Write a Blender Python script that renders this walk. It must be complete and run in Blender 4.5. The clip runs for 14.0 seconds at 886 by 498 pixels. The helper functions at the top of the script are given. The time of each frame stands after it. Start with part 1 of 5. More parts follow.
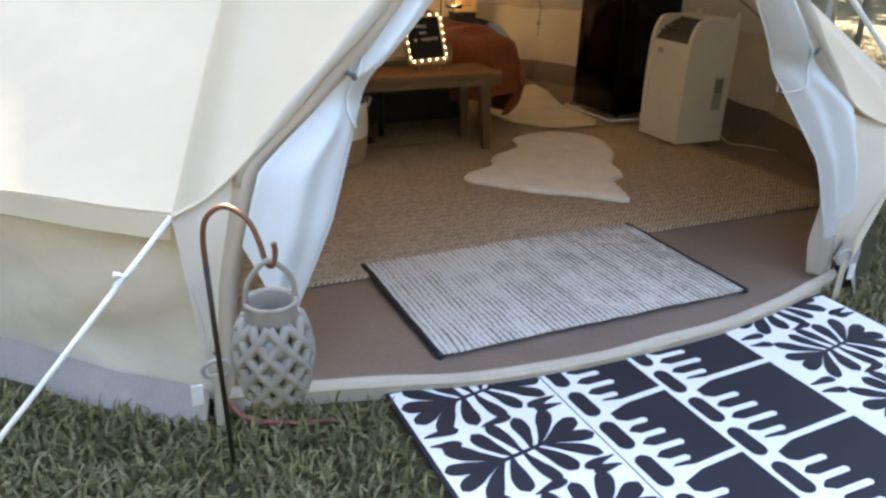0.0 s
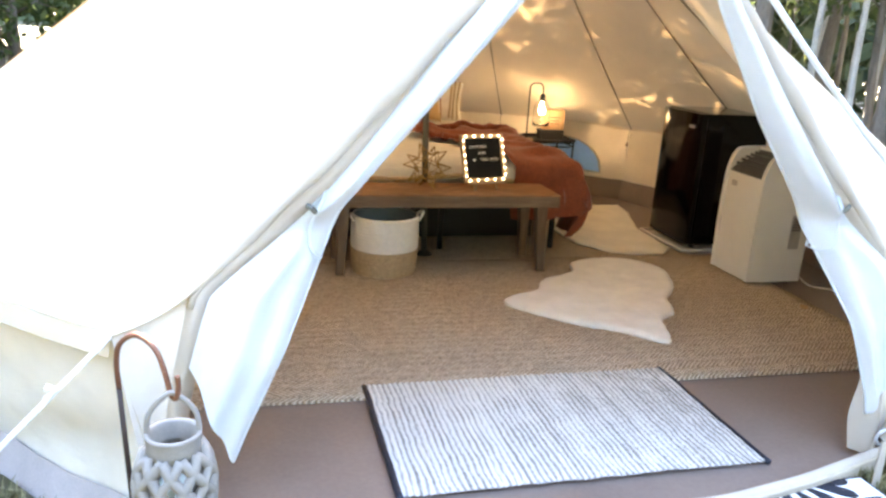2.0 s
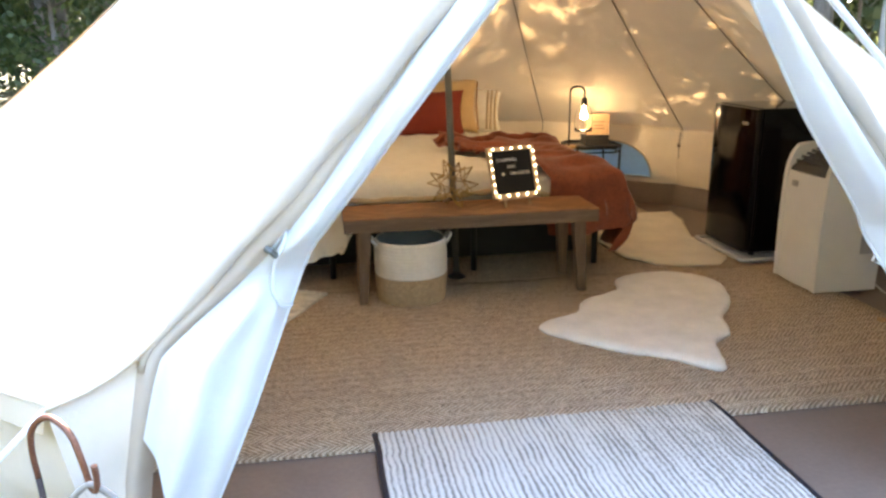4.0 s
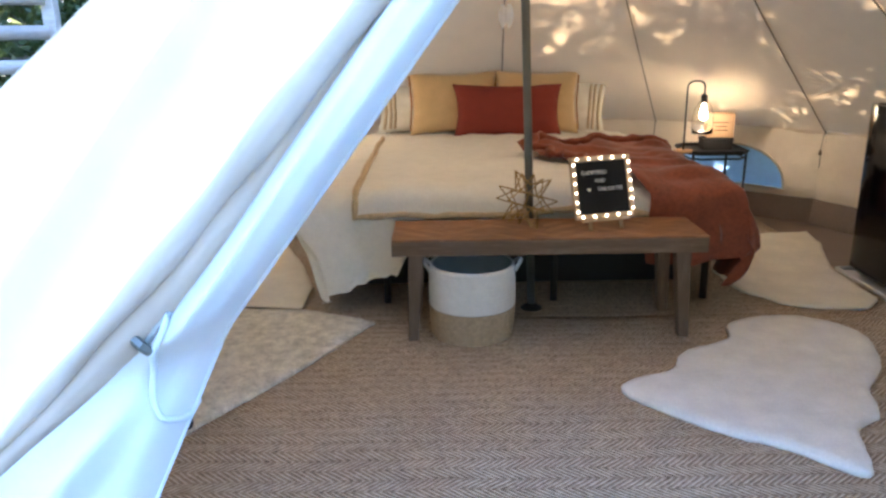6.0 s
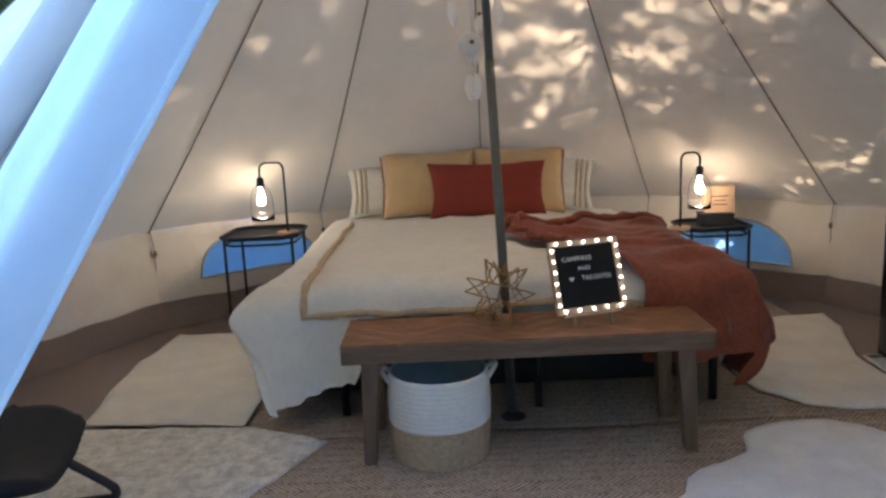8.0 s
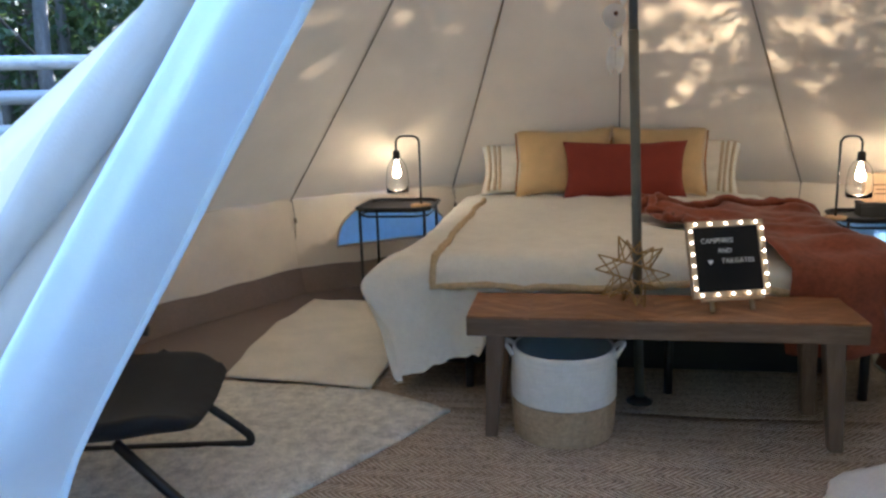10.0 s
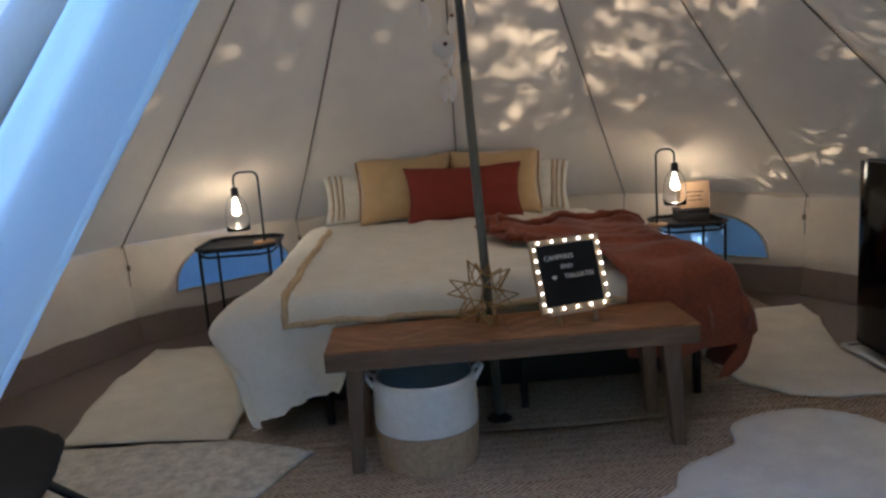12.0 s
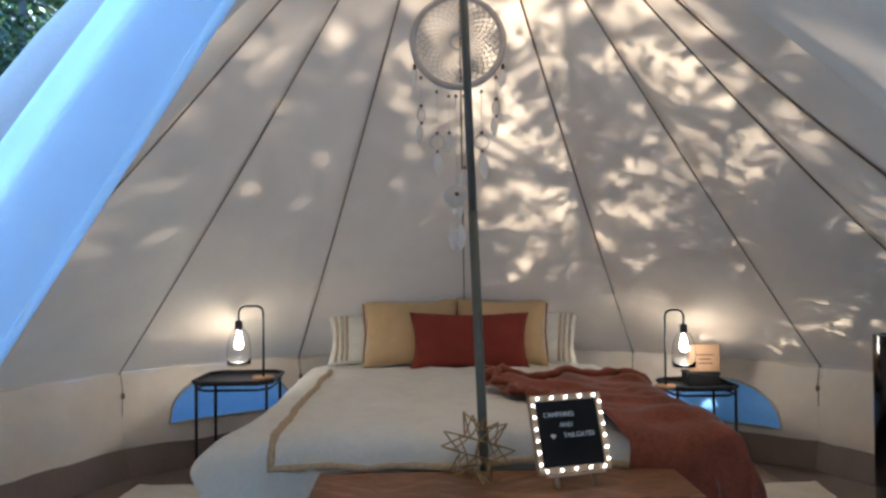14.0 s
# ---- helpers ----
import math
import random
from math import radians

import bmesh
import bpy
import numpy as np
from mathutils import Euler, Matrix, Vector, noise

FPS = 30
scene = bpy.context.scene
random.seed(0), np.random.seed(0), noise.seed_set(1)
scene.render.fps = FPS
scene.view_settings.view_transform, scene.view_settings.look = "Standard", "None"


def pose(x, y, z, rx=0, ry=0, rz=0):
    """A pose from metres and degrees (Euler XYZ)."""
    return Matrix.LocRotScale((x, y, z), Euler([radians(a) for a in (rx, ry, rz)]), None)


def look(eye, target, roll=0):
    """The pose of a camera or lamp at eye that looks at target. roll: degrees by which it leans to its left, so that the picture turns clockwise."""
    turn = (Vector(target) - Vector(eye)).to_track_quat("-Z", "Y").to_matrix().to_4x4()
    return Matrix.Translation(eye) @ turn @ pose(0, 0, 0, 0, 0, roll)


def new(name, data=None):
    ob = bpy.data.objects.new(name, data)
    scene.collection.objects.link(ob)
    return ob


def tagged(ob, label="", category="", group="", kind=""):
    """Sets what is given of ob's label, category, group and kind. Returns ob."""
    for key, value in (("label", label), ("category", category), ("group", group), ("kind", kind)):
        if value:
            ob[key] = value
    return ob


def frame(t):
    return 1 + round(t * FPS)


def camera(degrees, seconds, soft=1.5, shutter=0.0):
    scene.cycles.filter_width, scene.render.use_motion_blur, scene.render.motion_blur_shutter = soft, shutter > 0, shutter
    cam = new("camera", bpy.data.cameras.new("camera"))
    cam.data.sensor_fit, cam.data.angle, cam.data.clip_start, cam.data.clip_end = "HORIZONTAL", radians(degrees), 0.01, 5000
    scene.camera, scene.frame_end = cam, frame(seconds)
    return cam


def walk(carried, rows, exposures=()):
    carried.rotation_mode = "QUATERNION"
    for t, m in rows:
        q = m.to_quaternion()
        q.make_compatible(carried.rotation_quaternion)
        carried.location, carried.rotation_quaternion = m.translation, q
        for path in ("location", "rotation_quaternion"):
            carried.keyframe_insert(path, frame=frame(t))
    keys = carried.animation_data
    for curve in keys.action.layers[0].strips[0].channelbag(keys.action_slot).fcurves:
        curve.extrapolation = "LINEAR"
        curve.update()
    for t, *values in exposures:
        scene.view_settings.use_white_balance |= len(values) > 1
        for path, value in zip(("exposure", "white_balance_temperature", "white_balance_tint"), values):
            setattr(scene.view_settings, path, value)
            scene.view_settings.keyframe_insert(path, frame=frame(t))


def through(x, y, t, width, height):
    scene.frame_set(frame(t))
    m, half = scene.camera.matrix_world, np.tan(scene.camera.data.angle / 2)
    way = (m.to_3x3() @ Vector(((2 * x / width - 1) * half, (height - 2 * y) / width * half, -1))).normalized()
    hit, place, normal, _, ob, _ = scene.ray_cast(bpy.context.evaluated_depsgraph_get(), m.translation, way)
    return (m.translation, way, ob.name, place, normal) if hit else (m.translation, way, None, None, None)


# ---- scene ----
cam = camera(60.5, 14.0, soft=2.6)
PATH = [
    (0, (-1.452, -4.25, 1.242), (-0.682, -2.581, 0.455), 1.8),
    (0.5, (-1.3, -4.293, 1.278), (-0.7, -2.538, 0.53), 5.9),
    (1, (-1.135, -4.193, 1.339), (-0.597, -2.38, 0.689), 5.5),
    (1.5, (-1.057, -4.258, 1.355), (-0.595, -2.382, 0.837), 4.5),
    (2, (-1.004, -4.308, 1.351), (-0.524, -2.45, 0.79), 3.4),
    (2.5, (-0.96, -4.316, 1.364), (-0.55, -2.432, 0.831), 1.7),
    (2.7, (-0.942, -4.292, 1.362), (-0.488, -2.42, 0.825), 1.2),
    (4.8, (-0.64, -3.781, 1.304), (-0.404, -1.867, 0.773), -1.7),
    (5, (-0.621, -3.687, 1.287), (-0.376, -1.771, 0.77), -2.0),
    (5.5, (-0.506, -3.546, 1.306), (-0.379, -1.652, 0.675), -0.4),
    (6, (-0.419, -3.405, 1.324), (-0.421, -1.486, 0.76), -0.9),
    (6.5, (-0.328, -3.102, 1.307), (-0.306, -1.178, 0.763), -0.4),
    (7, (-0.28, -2.96, 1.282), (-0.28, -1.029, 0.764), -3.6),
    (7.5, (-0.247, -2.895, 1.282), (-0.239, -0.951, 0.81), -2.1),
    (8, (-0.254, -2.927, 1.272), (-0.257, -0.959, 0.911), -2.6),
    (8.5, (-0.259, -2.922, 1.255), (-0.493, -0.978, 0.85), -3.4),
    (8.7, (-0.254, -2.928, 1.251), (-0.499, -0.983, 0.856), -2.5),
    (10.8, (-0.257, -2.909, 1.223), (-0.631, -0.983, 0.837), -1.9),
    (11, (-0.277, -2.908, 1.238), (-0.582, -0.963, 0.885), -2.0),
    (11.5, (-0.285, -2.908, 1.248), (-0.367, -0.944, 0.879), -3.4),
    (12, (-0.279, -2.906, 1.255), (-0.215, -0.937, 0.907), -4.2),
    (12.5, (-0.27, -2.904, 1.258), (-0.122, -0.944, 0.89), -4.0),
    (13, (-0.261, -2.901, 1.256), (0.09, -0.969, 0.876), -3.4),
    (13.2, (-0.282, -2.886, 1.241), (0.107, -0.959, 0.87), -3.2),
    (13.5, (-0.258, -2.886, 1.272), (-0.063, -0.905, 1.075), -1.0),
    (14, (-0.232, -2.875, 1.256), (-0.187, -0.876, 1.289), -0.6),
]
walk(cam, [(t, look(eye, target, roll)) for t, eye, target, roll in PATH],
     exposures=[(0.0, 3.49, 7870, 15), (0.6, 3.99, 7770, 16), (1.5, 4.55, 7370, 15), (2.7, 4.65, 7220, 15), (4.8, 4.4, 6250, 13), (5.3, 4.52, 5630, 13), (6.0, 4.35, 5350, 14), (6.5, 4.1, 5100, 14), (8.7, 3.9, 4720, 12), (10.8, 3.87, 4970, 11), (11.1, 3.77, 4920, 11), (11.6, 3.37, 4770, 12), (12.1, 3.35, 4670, 12), (12.5, 3.52, 4570, 11), (13.0, 3.82, 4570, 11), (13.5, 4.35, 4970, 11), (14.0, 3.75, 4420, 11)])

# ---- world, sun and lamps ----
SUN_AZ, SUN_EL = 14.0, 35.5            # degrees clockwise from +y, and above the horizon
world = bpy.data.worlds.new("sky")
scene.world = world
world.use_nodes = True
_wn = world.node_tree.nodes
_sky = _wn.new("ShaderNodeTexSky")
_sky.sky_type, _sky.sun_disc = "NISHITA", False
_sky.sun_elevation, _sky.sun_rotation = radians(SUN_EL), radians(SUN_AZ)
world.node_tree.links.new(_sky.outputs[0], _wn["Background"].inputs[0])
_wn["Background"].inputs[1].default_value = 0.15
_sun = bpy.data.lights.new("sun", "SUN")
_sun.energy, _sun.angle, _sun.color = 5.0, radians(0.5), (1.0, 0.92, 0.8)
_sd = Vector((math.sin(radians(SUN_AZ)) * math.cos(radians(SUN_EL)), math.cos(radians(SUN_AZ)) * math.cos(radians(SUN_EL)), math.sin(radians(SUN_EL))))
new("sun", _sun).matrix_world = look(_sd * 40, (0, 0, 0))
BULB_WATTS = 0.036


# ---- materials ----
class Mat:
    """A small wrapper to write node materials in few lines."""

    def __init__(self, name):
        self.m = bpy.data.materials.new(name)
        self.m.use_nodes = True
        self.t = self.m.node_tree
        self.b = self.t.nodes["Principled BSDF"]
        self.out = self.t.nodes["Material Output"]

    def n(self, kind, **kw):
        nd = self.t.nodes.new("ShaderNode" + kind)
        for k, v in kw.items():
            if k.startswith("i_"):
                key = k[2:]
                self.put(nd.inputs[int(key)] if key.isdigit() else nd.inputs[key.replace("_", " ")], v)
            else:
                set_plain(nd, k, v)
        return nd

    def put(self, socket, v):
        if isinstance(v, bpy.types.NodeSocket):
            self.t.links.new(v, socket)
        else:
            socket.default_value = v

    def coords(self, generated=False):
        return self.n("TexCoord").outputs["Object"]

    def noise(self, scale, detail=4.0, rough=0.6, vec=None, stretch=None):
        vec = vec or self.coords()
        if stretch:
            mp = self.n("Mapping", i_Vector=vec)
            mp.inputs["Scale"].default_value = stretch
            vec = mp.outputs[0]
        return self.n("TexNoise", i_Vector=vec, i_Scale=scale, i_Detail=detail, i_Roughness=rough).outputs[0]

    def ramp(self, fac, *stops):
        r = self.n("ValToRGB", i_Fac=fac)
        while len(r.color_ramp.elements) < len(stops):
            r.color_ramp.elements.new(0.5)
        for e, (p, c) in zip(r.color_ramp.elements, stops):
            e.position, e.color = p, (c[0], c[1], c[2], 1)
        return r.outputs[0]

    def math(self, op, a, b=0.0, c=0.0):
        nd = self.t.nodes.new("ShaderNodeMath")
        nd.operation = op
        for s, v in zip(nd.inputs, (a, b, c)):
            self.put(s, v)
        return nd.outputs[0]

    def mix(self, fac, a, b, blend="MIX"):
        nd = self.t.nodes.new("ShaderNodeMix")
        nd.data_type, nd.blend_type = "RGBA", blend
        for s, v in zip((nd.inputs[0], nd.inputs[6], nd.inputs[7]), (fac, a, b)):
            self.put(s, (*v, 1) if isinstance(v, tuple) and len(v) == 3 else v)
        return nd.outputs[2]

    def bump(self, height, strength=0.3, dist=0.01):
        nd = self.n("Bump", i_Height=height, i_Strength=strength, i_Distance=dist)
        self.t.links.new(nd.outputs[0], self.b.inputs["Normal"])
        return nd.outputs[0]

    def xyz(self, vec=None):
        return self.n("SeparateXYZ", i_Vector=vec or self.coords()).outputs


def set_plain(nd, k, v):
    if k == "operation":
        nd.operation = v
    elif k == "wave_type":
        nd.wave_type = v
    elif k == "feature":
        nd.feature = v


def simple(name, col, rough=0.6, metal=0.0, vary=0.18, scale=12.0, bump=0.15, fine=180.0, sheen=0.0, stretch=None, coat=0.0):
    """A painted, woven or metal surface with broad and fine variation."""
    m = Mat(name)
    f = m.math("ADD", m.math("MULTIPLY", m.noise(scale, stretch=stretch), 0.6), m.math("MULTIPLY", m.noise(fine, 2, stretch=stretch), 0.4))
    lo, hi = [c * (1 - vary) for c in col], [min(1, c * (1 + vary)) for c in col]
    m.put(m.b.inputs["Base Color"], m.ramp(f, (0.3, lo), (0.7, hi)))
    m.put(m.b.inputs["Roughness"], m.math("ADD", rough - 0.06, m.math("MULTIPLY", m.noise(scale * 2), 0.12)))
    m.b.inputs["Metallic"].default_value = metal
    m.b.inputs["Sheen Weight"].default_value = sheen
    m.b.inputs["Coat Weight"].default_value = coat
    if bump:
        m.bump(f, bump, 0.004)
    return m.m


def cloth(name, col, through=0.35, weave=260.0, wrinkle=5.0, vary=0.06, stain=None, bump=0.25, passes=None):
    """Woven cloth that lets part of the light through."""
    m = Mat(name)
    v = m.coords()
    big = m.noise(wrinkle, 5, 0.55, v)
    fine = m.noise(weave, 2, 0.5, v)
    lo, hi = [c * (1 - vary) for c in col], [min(0.95, c * (1 + vary)) for c in col]
    c = m.ramp(big, (0.3, lo), (0.7, hi))
    if stain:
        c = m.mix(m.ramp(m.noise(1.7, 6, 0.7, v), (0.55, (0, 0, 0)), (0.8, (0.5, 0.5, 0.5))), c, stain)
    h = m.math("ADD", m.math("MULTIPLY", big, 1.0), m.math("MULTIPLY", fine, 0.08))
    nrm = m.bump(h, bump, 0.02)
    m.put(m.b.inputs["Base Color"], c)
    m.b.inputs["Roughness"].default_value = 0.9
    m.b.inputs["Specular IOR Level"].default_value = 0.15
    if through:
        tr = m.n("BsdfTranslucent")
        m.put(tr.inputs[0], (*passes, 1) if passes else c)
        m.put(tr.inputs[1], nrm)
        mx = m.n("MixShader")
        mx.inputs[0].default_value = through
        m.t.links.new(m.b.outputs[0], mx.inputs[1])
        m.t.links.new(tr.outputs[0], mx.inputs[2])
        m.t.links.new(mx.outputs[0], m.out.inputs[0])
    return m.m


def jute_mat(name, a, b, row=0.05, freq=150.0, angle=0.0):
    """Plaited fibre: rows of slanting strands that change sides, so that they make a herringbone."""
    m = Mat(name)
    mp = m.n("Mapping", i_Vector=m.coords())
    mp.inputs["Rotation"].default_value = (0, 0, radians(angle))
    wob = m.noise(3.0, 3, 0.5)
    s = m.xyz(mp.outputs[0])
    y = m.math("ADD", s[1], m.math("MULTIPLY", wob, 0.05))
    saw = m.math("ABSOLUTE", m.math("SUBTRACT", m.math("FRACT", m.math("DIVIDE", y, row)), 0.5))
    strand = m.math("SINE", m.math("MULTIPLY", m.math("ADD", s[0], m.math("MULTIPLY", saw, row * 1.2)), freq))
    groove = m.math("SINE", m.math("MULTIPLY", m.math("FRACT", m.math("DIVIDE", y, row / 2)), 3.1416))
    h = m.math("MULTIPLY", m.math("ADD", m.math("MULTIPLY", strand, 0.5), 0.5), m.math("POWER", groove, 0.2))
    tone = m.math("ADD", m.math("MULTIPLY", h, 0.32), m.math("MULTIPLY", m.noise(45, 4, 0.75), 0.68))
    c = m.ramp(tone, (0.25, [x * 0.33 for x in a]), (0.46, a), (0.72, b))
    c = m.mix(m.ramp(m.noise(2.2, 4), (0.35, (0, 0, 0)), (0.75, (0.35, 0.35, 0.35))), c, tuple(x * 0.6 for x in a))
    m.put(m.b.inputs["Base Color"], c)
    m.b.inputs["Roughness"].default_value = 0.95
    m.b.inputs["Specular IOR Level"].default_value = 0.1
    m.bump(h, 0.9, 0.008)
    return m.m


def wood_mat(name, a, b, axis=0, coat=0.0, island=False):
    """Planed timber with grain along one axis, each piece a little different."""
    m = Mat(name)
    st = [14.0, 14.0, 14.0]
    st[axis] = 1.1
    rnd = m.n("ObjectInfo").outputs["Random"]
    if island:
        rnd = m.math("ADD", rnd, m.n("NewGeometry").outputs["Random Per Island"])
    off = m.n("CombineXYZ", i_0=m.math("MULTIPLY", rnd, 7.0), i_1=m.math("MULTIPLY", rnd, 3.0)).outputs[0]
    v = m.n("VectorMath", i_0=m.coords(), i_1=off).outputs[0]
    g = m.noise(3.2, 6, 0.65, v, st)
    fine = m.noise(22, 3, 0.6, v, st)
    f = m.math("ADD", m.math("MULTIPLY", g, 0.7), m.math("MULTIPLY", fine, 0.3))
    c = m.ramp(f, (0.32, [x * 0.6 for x in a]), (0.5, a), (0.68, b))
    c = m.mix(m.math("MULTIPLY", m.math("FRACT", m.math("MULTIPLY", rnd, 5.7)), 0.68), c, tuple(x * 0.5 for x in a))
    m.put(m.b.inputs["Base Color"], c)
    m.put(m.b.inputs["Roughness"], m.math("ADD", 0.42, m.math("MULTIPLY", fine, 0.3)))
    m.b.inputs["Coat Weight"].default_value = coat
    m.bump(f, 0.25, 0.003)
    return m.m


def emit(name, col, power):
    m = Mat(name)
    m.put(m.b.inputs["Base Color"], (*col, 1))
    m.put(m.b.inputs["Emission Color"], (*col, 1))
    m.b.inputs["Emission Strength"].default_value = power
    return m.m


def glass_mat(name, col=(1, 1, 1), rough=0.02):
    m = Mat(name)
    m.put(m.b.inputs["Base Color"], (*col, 1))
    m.b.inputs["Transmission Weight"].default_value = 1.0
    m.b.inputs["Roughness"].default_value = rough
    m.b.inputs["IOR"].default_value = 1.45
    return m.m


def leaf_mat(name, a, b, through=0.35):
    m = Mat(name)
    r = m.n("NewGeometry").outputs["Random Per Island"]
    c = m.ramp(m.math("ADD", m.math("MULTIPLY", r, 0.8), m.math("MULTIPLY", m.noise(3), 0.2)), (0.1, a), (0.9, b))
    m.put(m.b.inputs["Base Color"], c)
    m.b.inputs["Roughness"].default_value = 0.55
    tr = m.n("BsdfTranslucent")
    m.put(tr.inputs[0], c)
    mx = m.n("MixShader")
    mx.inputs[0].default_value = through
    m.t.links.new(m.b.outputs[0], mx.inputs[1])
    m.t.links.new(tr.outputs[0], mx.inputs[2])
    m.t.links.new(mx.outputs[0], m.out.inputs[0])
    return m.m


CANVAS = cloth("cream canvas", (0.69, 0.585, 0.435), 0.11, 320, 3.0, 0.05, stain=(0.60, 0.495, 0.36), bump=0.3, passes=(0.82, 0.54, 0.26))
WALLC = cloth("wall canvas", (0.84, 0.75, 0.63), 0.012, 320, 4.0, 0.07, stain=(0.64, 0.55, 0.45), bump=0.6, passes=(0.75, 0.48, 0.26))
FLAPC = cloth("flap canvas", (0.57, 0.49, 0.395), 0.10, 320, 6.0, 0.08, stain=(0.45, 0.38, 0.29))
CURTAIN = cloth("white cotton", (0.87, 0.92, 0.945), 0.32, 420, 9.0, 0.03, bump=0.15)
SKIRT = simple("grey mauve vinyl", (0.44, 0.385, 0.365), 0.45, vary=0.2, scale=6)
SHEET = simple("brown groundsheet", (0.225, 0.168, 0.14), 0.33, vary=0.16, scale=3.0, bump=0.3, fine=60)
HEM = simple("canvas hem", (0.55, 0.46, 0.34), 0.9, vary=0.15)
CORD = simple("dark seam cord", (0.22, 0.165, 0.115), 0.8)
ROPE = simple("white guy rope", (0.8, 0.79, 0.75), 0.85, fine=400)
STEEL = simple("galvanised pole", (0.17, 0.175, 0.155), 0.5, metal=0.6, vary=0.2)
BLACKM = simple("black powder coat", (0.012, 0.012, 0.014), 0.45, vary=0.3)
JUTE = jute_mat("jute herringbone", (0.55, 0.42, 0.30), (0.85, 0.73, 0.57), row=0.11, freq=270.0)
SHAG = simple("pale wool pile", (0.69, 0.635, 0.555), 0.95, vary=0.5, scale=22, bump=0.9, fine=150, sheen=0.3)
HIDE = simple("ivory sheepskin", (0.84, 0.81, 0.765), 0.95, vary=0.14, scale=9, bump=0.8, fine=120, sheen=0.3)
HIDE2 = simple("cream hide", (0.78, 0.72, 0.61), 0.9, vary=0.14, scale=6, bump=0.4, fine=90, sheen=0.2)
DUVET = simple("off-white cotton", (0.87, 0.84, 0.77), 0.92, vary=0.06, scale=16, bump=1.0, fine=60, sheen=0.1)
STRIPE = simple("beige woven stripe", (0.60, 0.49, 0.34), 0.95, vary=0.15, scale=60, bump=0.5)
TRIM = simple("tan braid", (0.58, 0.45, 0.28), 0.95, vary=0.25, scale=60, bump=0.8)
RUST = simple("rust velvet", (0.25, 0.065, 0.032), 0.85, vary=0.45, scale=5, bump=0.5, fine=50, sheen=0.2)
REDP = simple("brick red linen", (0.27, 0.042, 0.026), 0.85, vary=0.12, scale=14, bump=0.5, fine=220)
GOLDP = simple("gold satin", (0.68, 0.48, 0.23), 0.5, vary=0.12, scale=8, bump=0.2, sheen=0.3)
FRINGE = simple("rust fringe", (0.36, 0.15, 0.04), 0.9)
WOODB = wood_mat("weathered pine", (0.20, 0.125, 0.075), (0.33, 0.23, 0.15), 0)
WOODL = wood_mat("pine leg", (0.19, 0.12, 0.075), (0.31, 0.215, 0.14), 2)
PARQ = wood_mat("chevron oak", (0.33, 0.15, 0.062), (0.52, 0.27, 0.125), 0, coat=0.1)
PALE = wood_mat("pale pine", (0.6, 0.44, 0.28), (0.72, 0.56, 0.38), 0)
DISC = wood_mat("beech", (0.5, 0.3, 0.14), (0.62, 0.4, 0.21), 0)
WHITEP = simple("white plastic", (0.78, 0.77, 0.74), 0.35, vary=0.03, bump=0.05)
GREYP = simple("grey plastic", (0.07, 0.07, 0.075), 0.5, vary=0.1, bump=0.05)
BADGE = simple("silver badge", (0.45, 0.45, 0.45), 0.35, metal=0.5)
FRIDGE = simple("gloss black enamel", (0.003, 0.003, 0.005), 0.09, vary=0.2, bump=0.02, fine=300)
FRIDGE.node_tree.nodes["Principled BSDF"].inputs["Specular IOR Level"].default_value = 0.26
FELT = simple("black felt", (0.012, 0.012, 0.014), 0.95, vary=0.3, fine=300)
LETTER = simple("white letters", (0.85, 0.85, 0.85), 0.5, vary=0.02, bump=0)
BRASS = simple("aged brass", (0.42, 0.3, 0.13), 0.35, metal=1.0)
BULBM = emit("warm bulb", (1.0, 0.80, 0.50), 0.9)
FILAMENT = emit("filament bulb", (1.0, 0.74, 0.42), 5.0)
GLASS = glass_mat("clear glass")
KRAFT = simple("kraft card", (0.56, 0.36, 0.2), 0.85, vary=0.1)
DARKT = simple("dark grey card", (0.03, 0.03, 0.032), 0.7)
INK = simple("brown ink", (0.12, 0.07, 0.04), 0.9, bump=0)
BASKETW = simple("white cotton rope", (0.82, 0.8, 0.76), 0.95, vary=0.08, scale=40, bump=0.6)
BASKETI = simple("grey felt lining", (0.28, 0.33, 0.345), 0.95, vary=0.1)
BASKETJ = simple("jute coil", (0.46, 0.34, 0.21), 0.95, vary=0.3, scale=50, bump=0.7, fine=260)
CHAIRF = simple("black canvas seat", (0.014, 0.016, 0.022), 0.75, vary=0.3, fine=200)
LANTERN = simple("whitewashed ceramic", (0.28, 0.25, 0.215), 0.75, vary=0.16, scale=20, bump=0.3)
CANDLE = simple("pale wax", (0.62, 0.72, 0.68), 0.5)
IRON = simple("dark rusted iron", (0.045, 0.03, 0.025), 0.5, metal=0.5, vary=0.4, scale=9)
COPPER = simple("coppery rusted iron", (0.24, 0.11, 0.07), 0.45, metal=0.7, vary=0.4, scale=9)
MATBLK = simple("black woven plastic", (0.012, 0.014, 0.025), 0.55, vary=0.25, fine=300)
MATWHT = simple("white woven plastic", (0.8, 0.8, 0.8), 0.6, vary=0.04, fine=300, bump=0.2)
THREAD = simple("white cotton thread", (0.5, 0.485, 0.47), 0.9)
FEATHER = cloth("white feather", (0.85, 0.84, 0.82), 0.4, 200, 20)
BEAD = simple("brown bead", (0.16, 0.08, 0.05), 0.5)
BARK = simple("grey bark", (0.17, 0.145, 0.12), 0.95, vary=0.45, scale=6, bump=0.9, fine=40, stretch=(3, 3, 0.6))
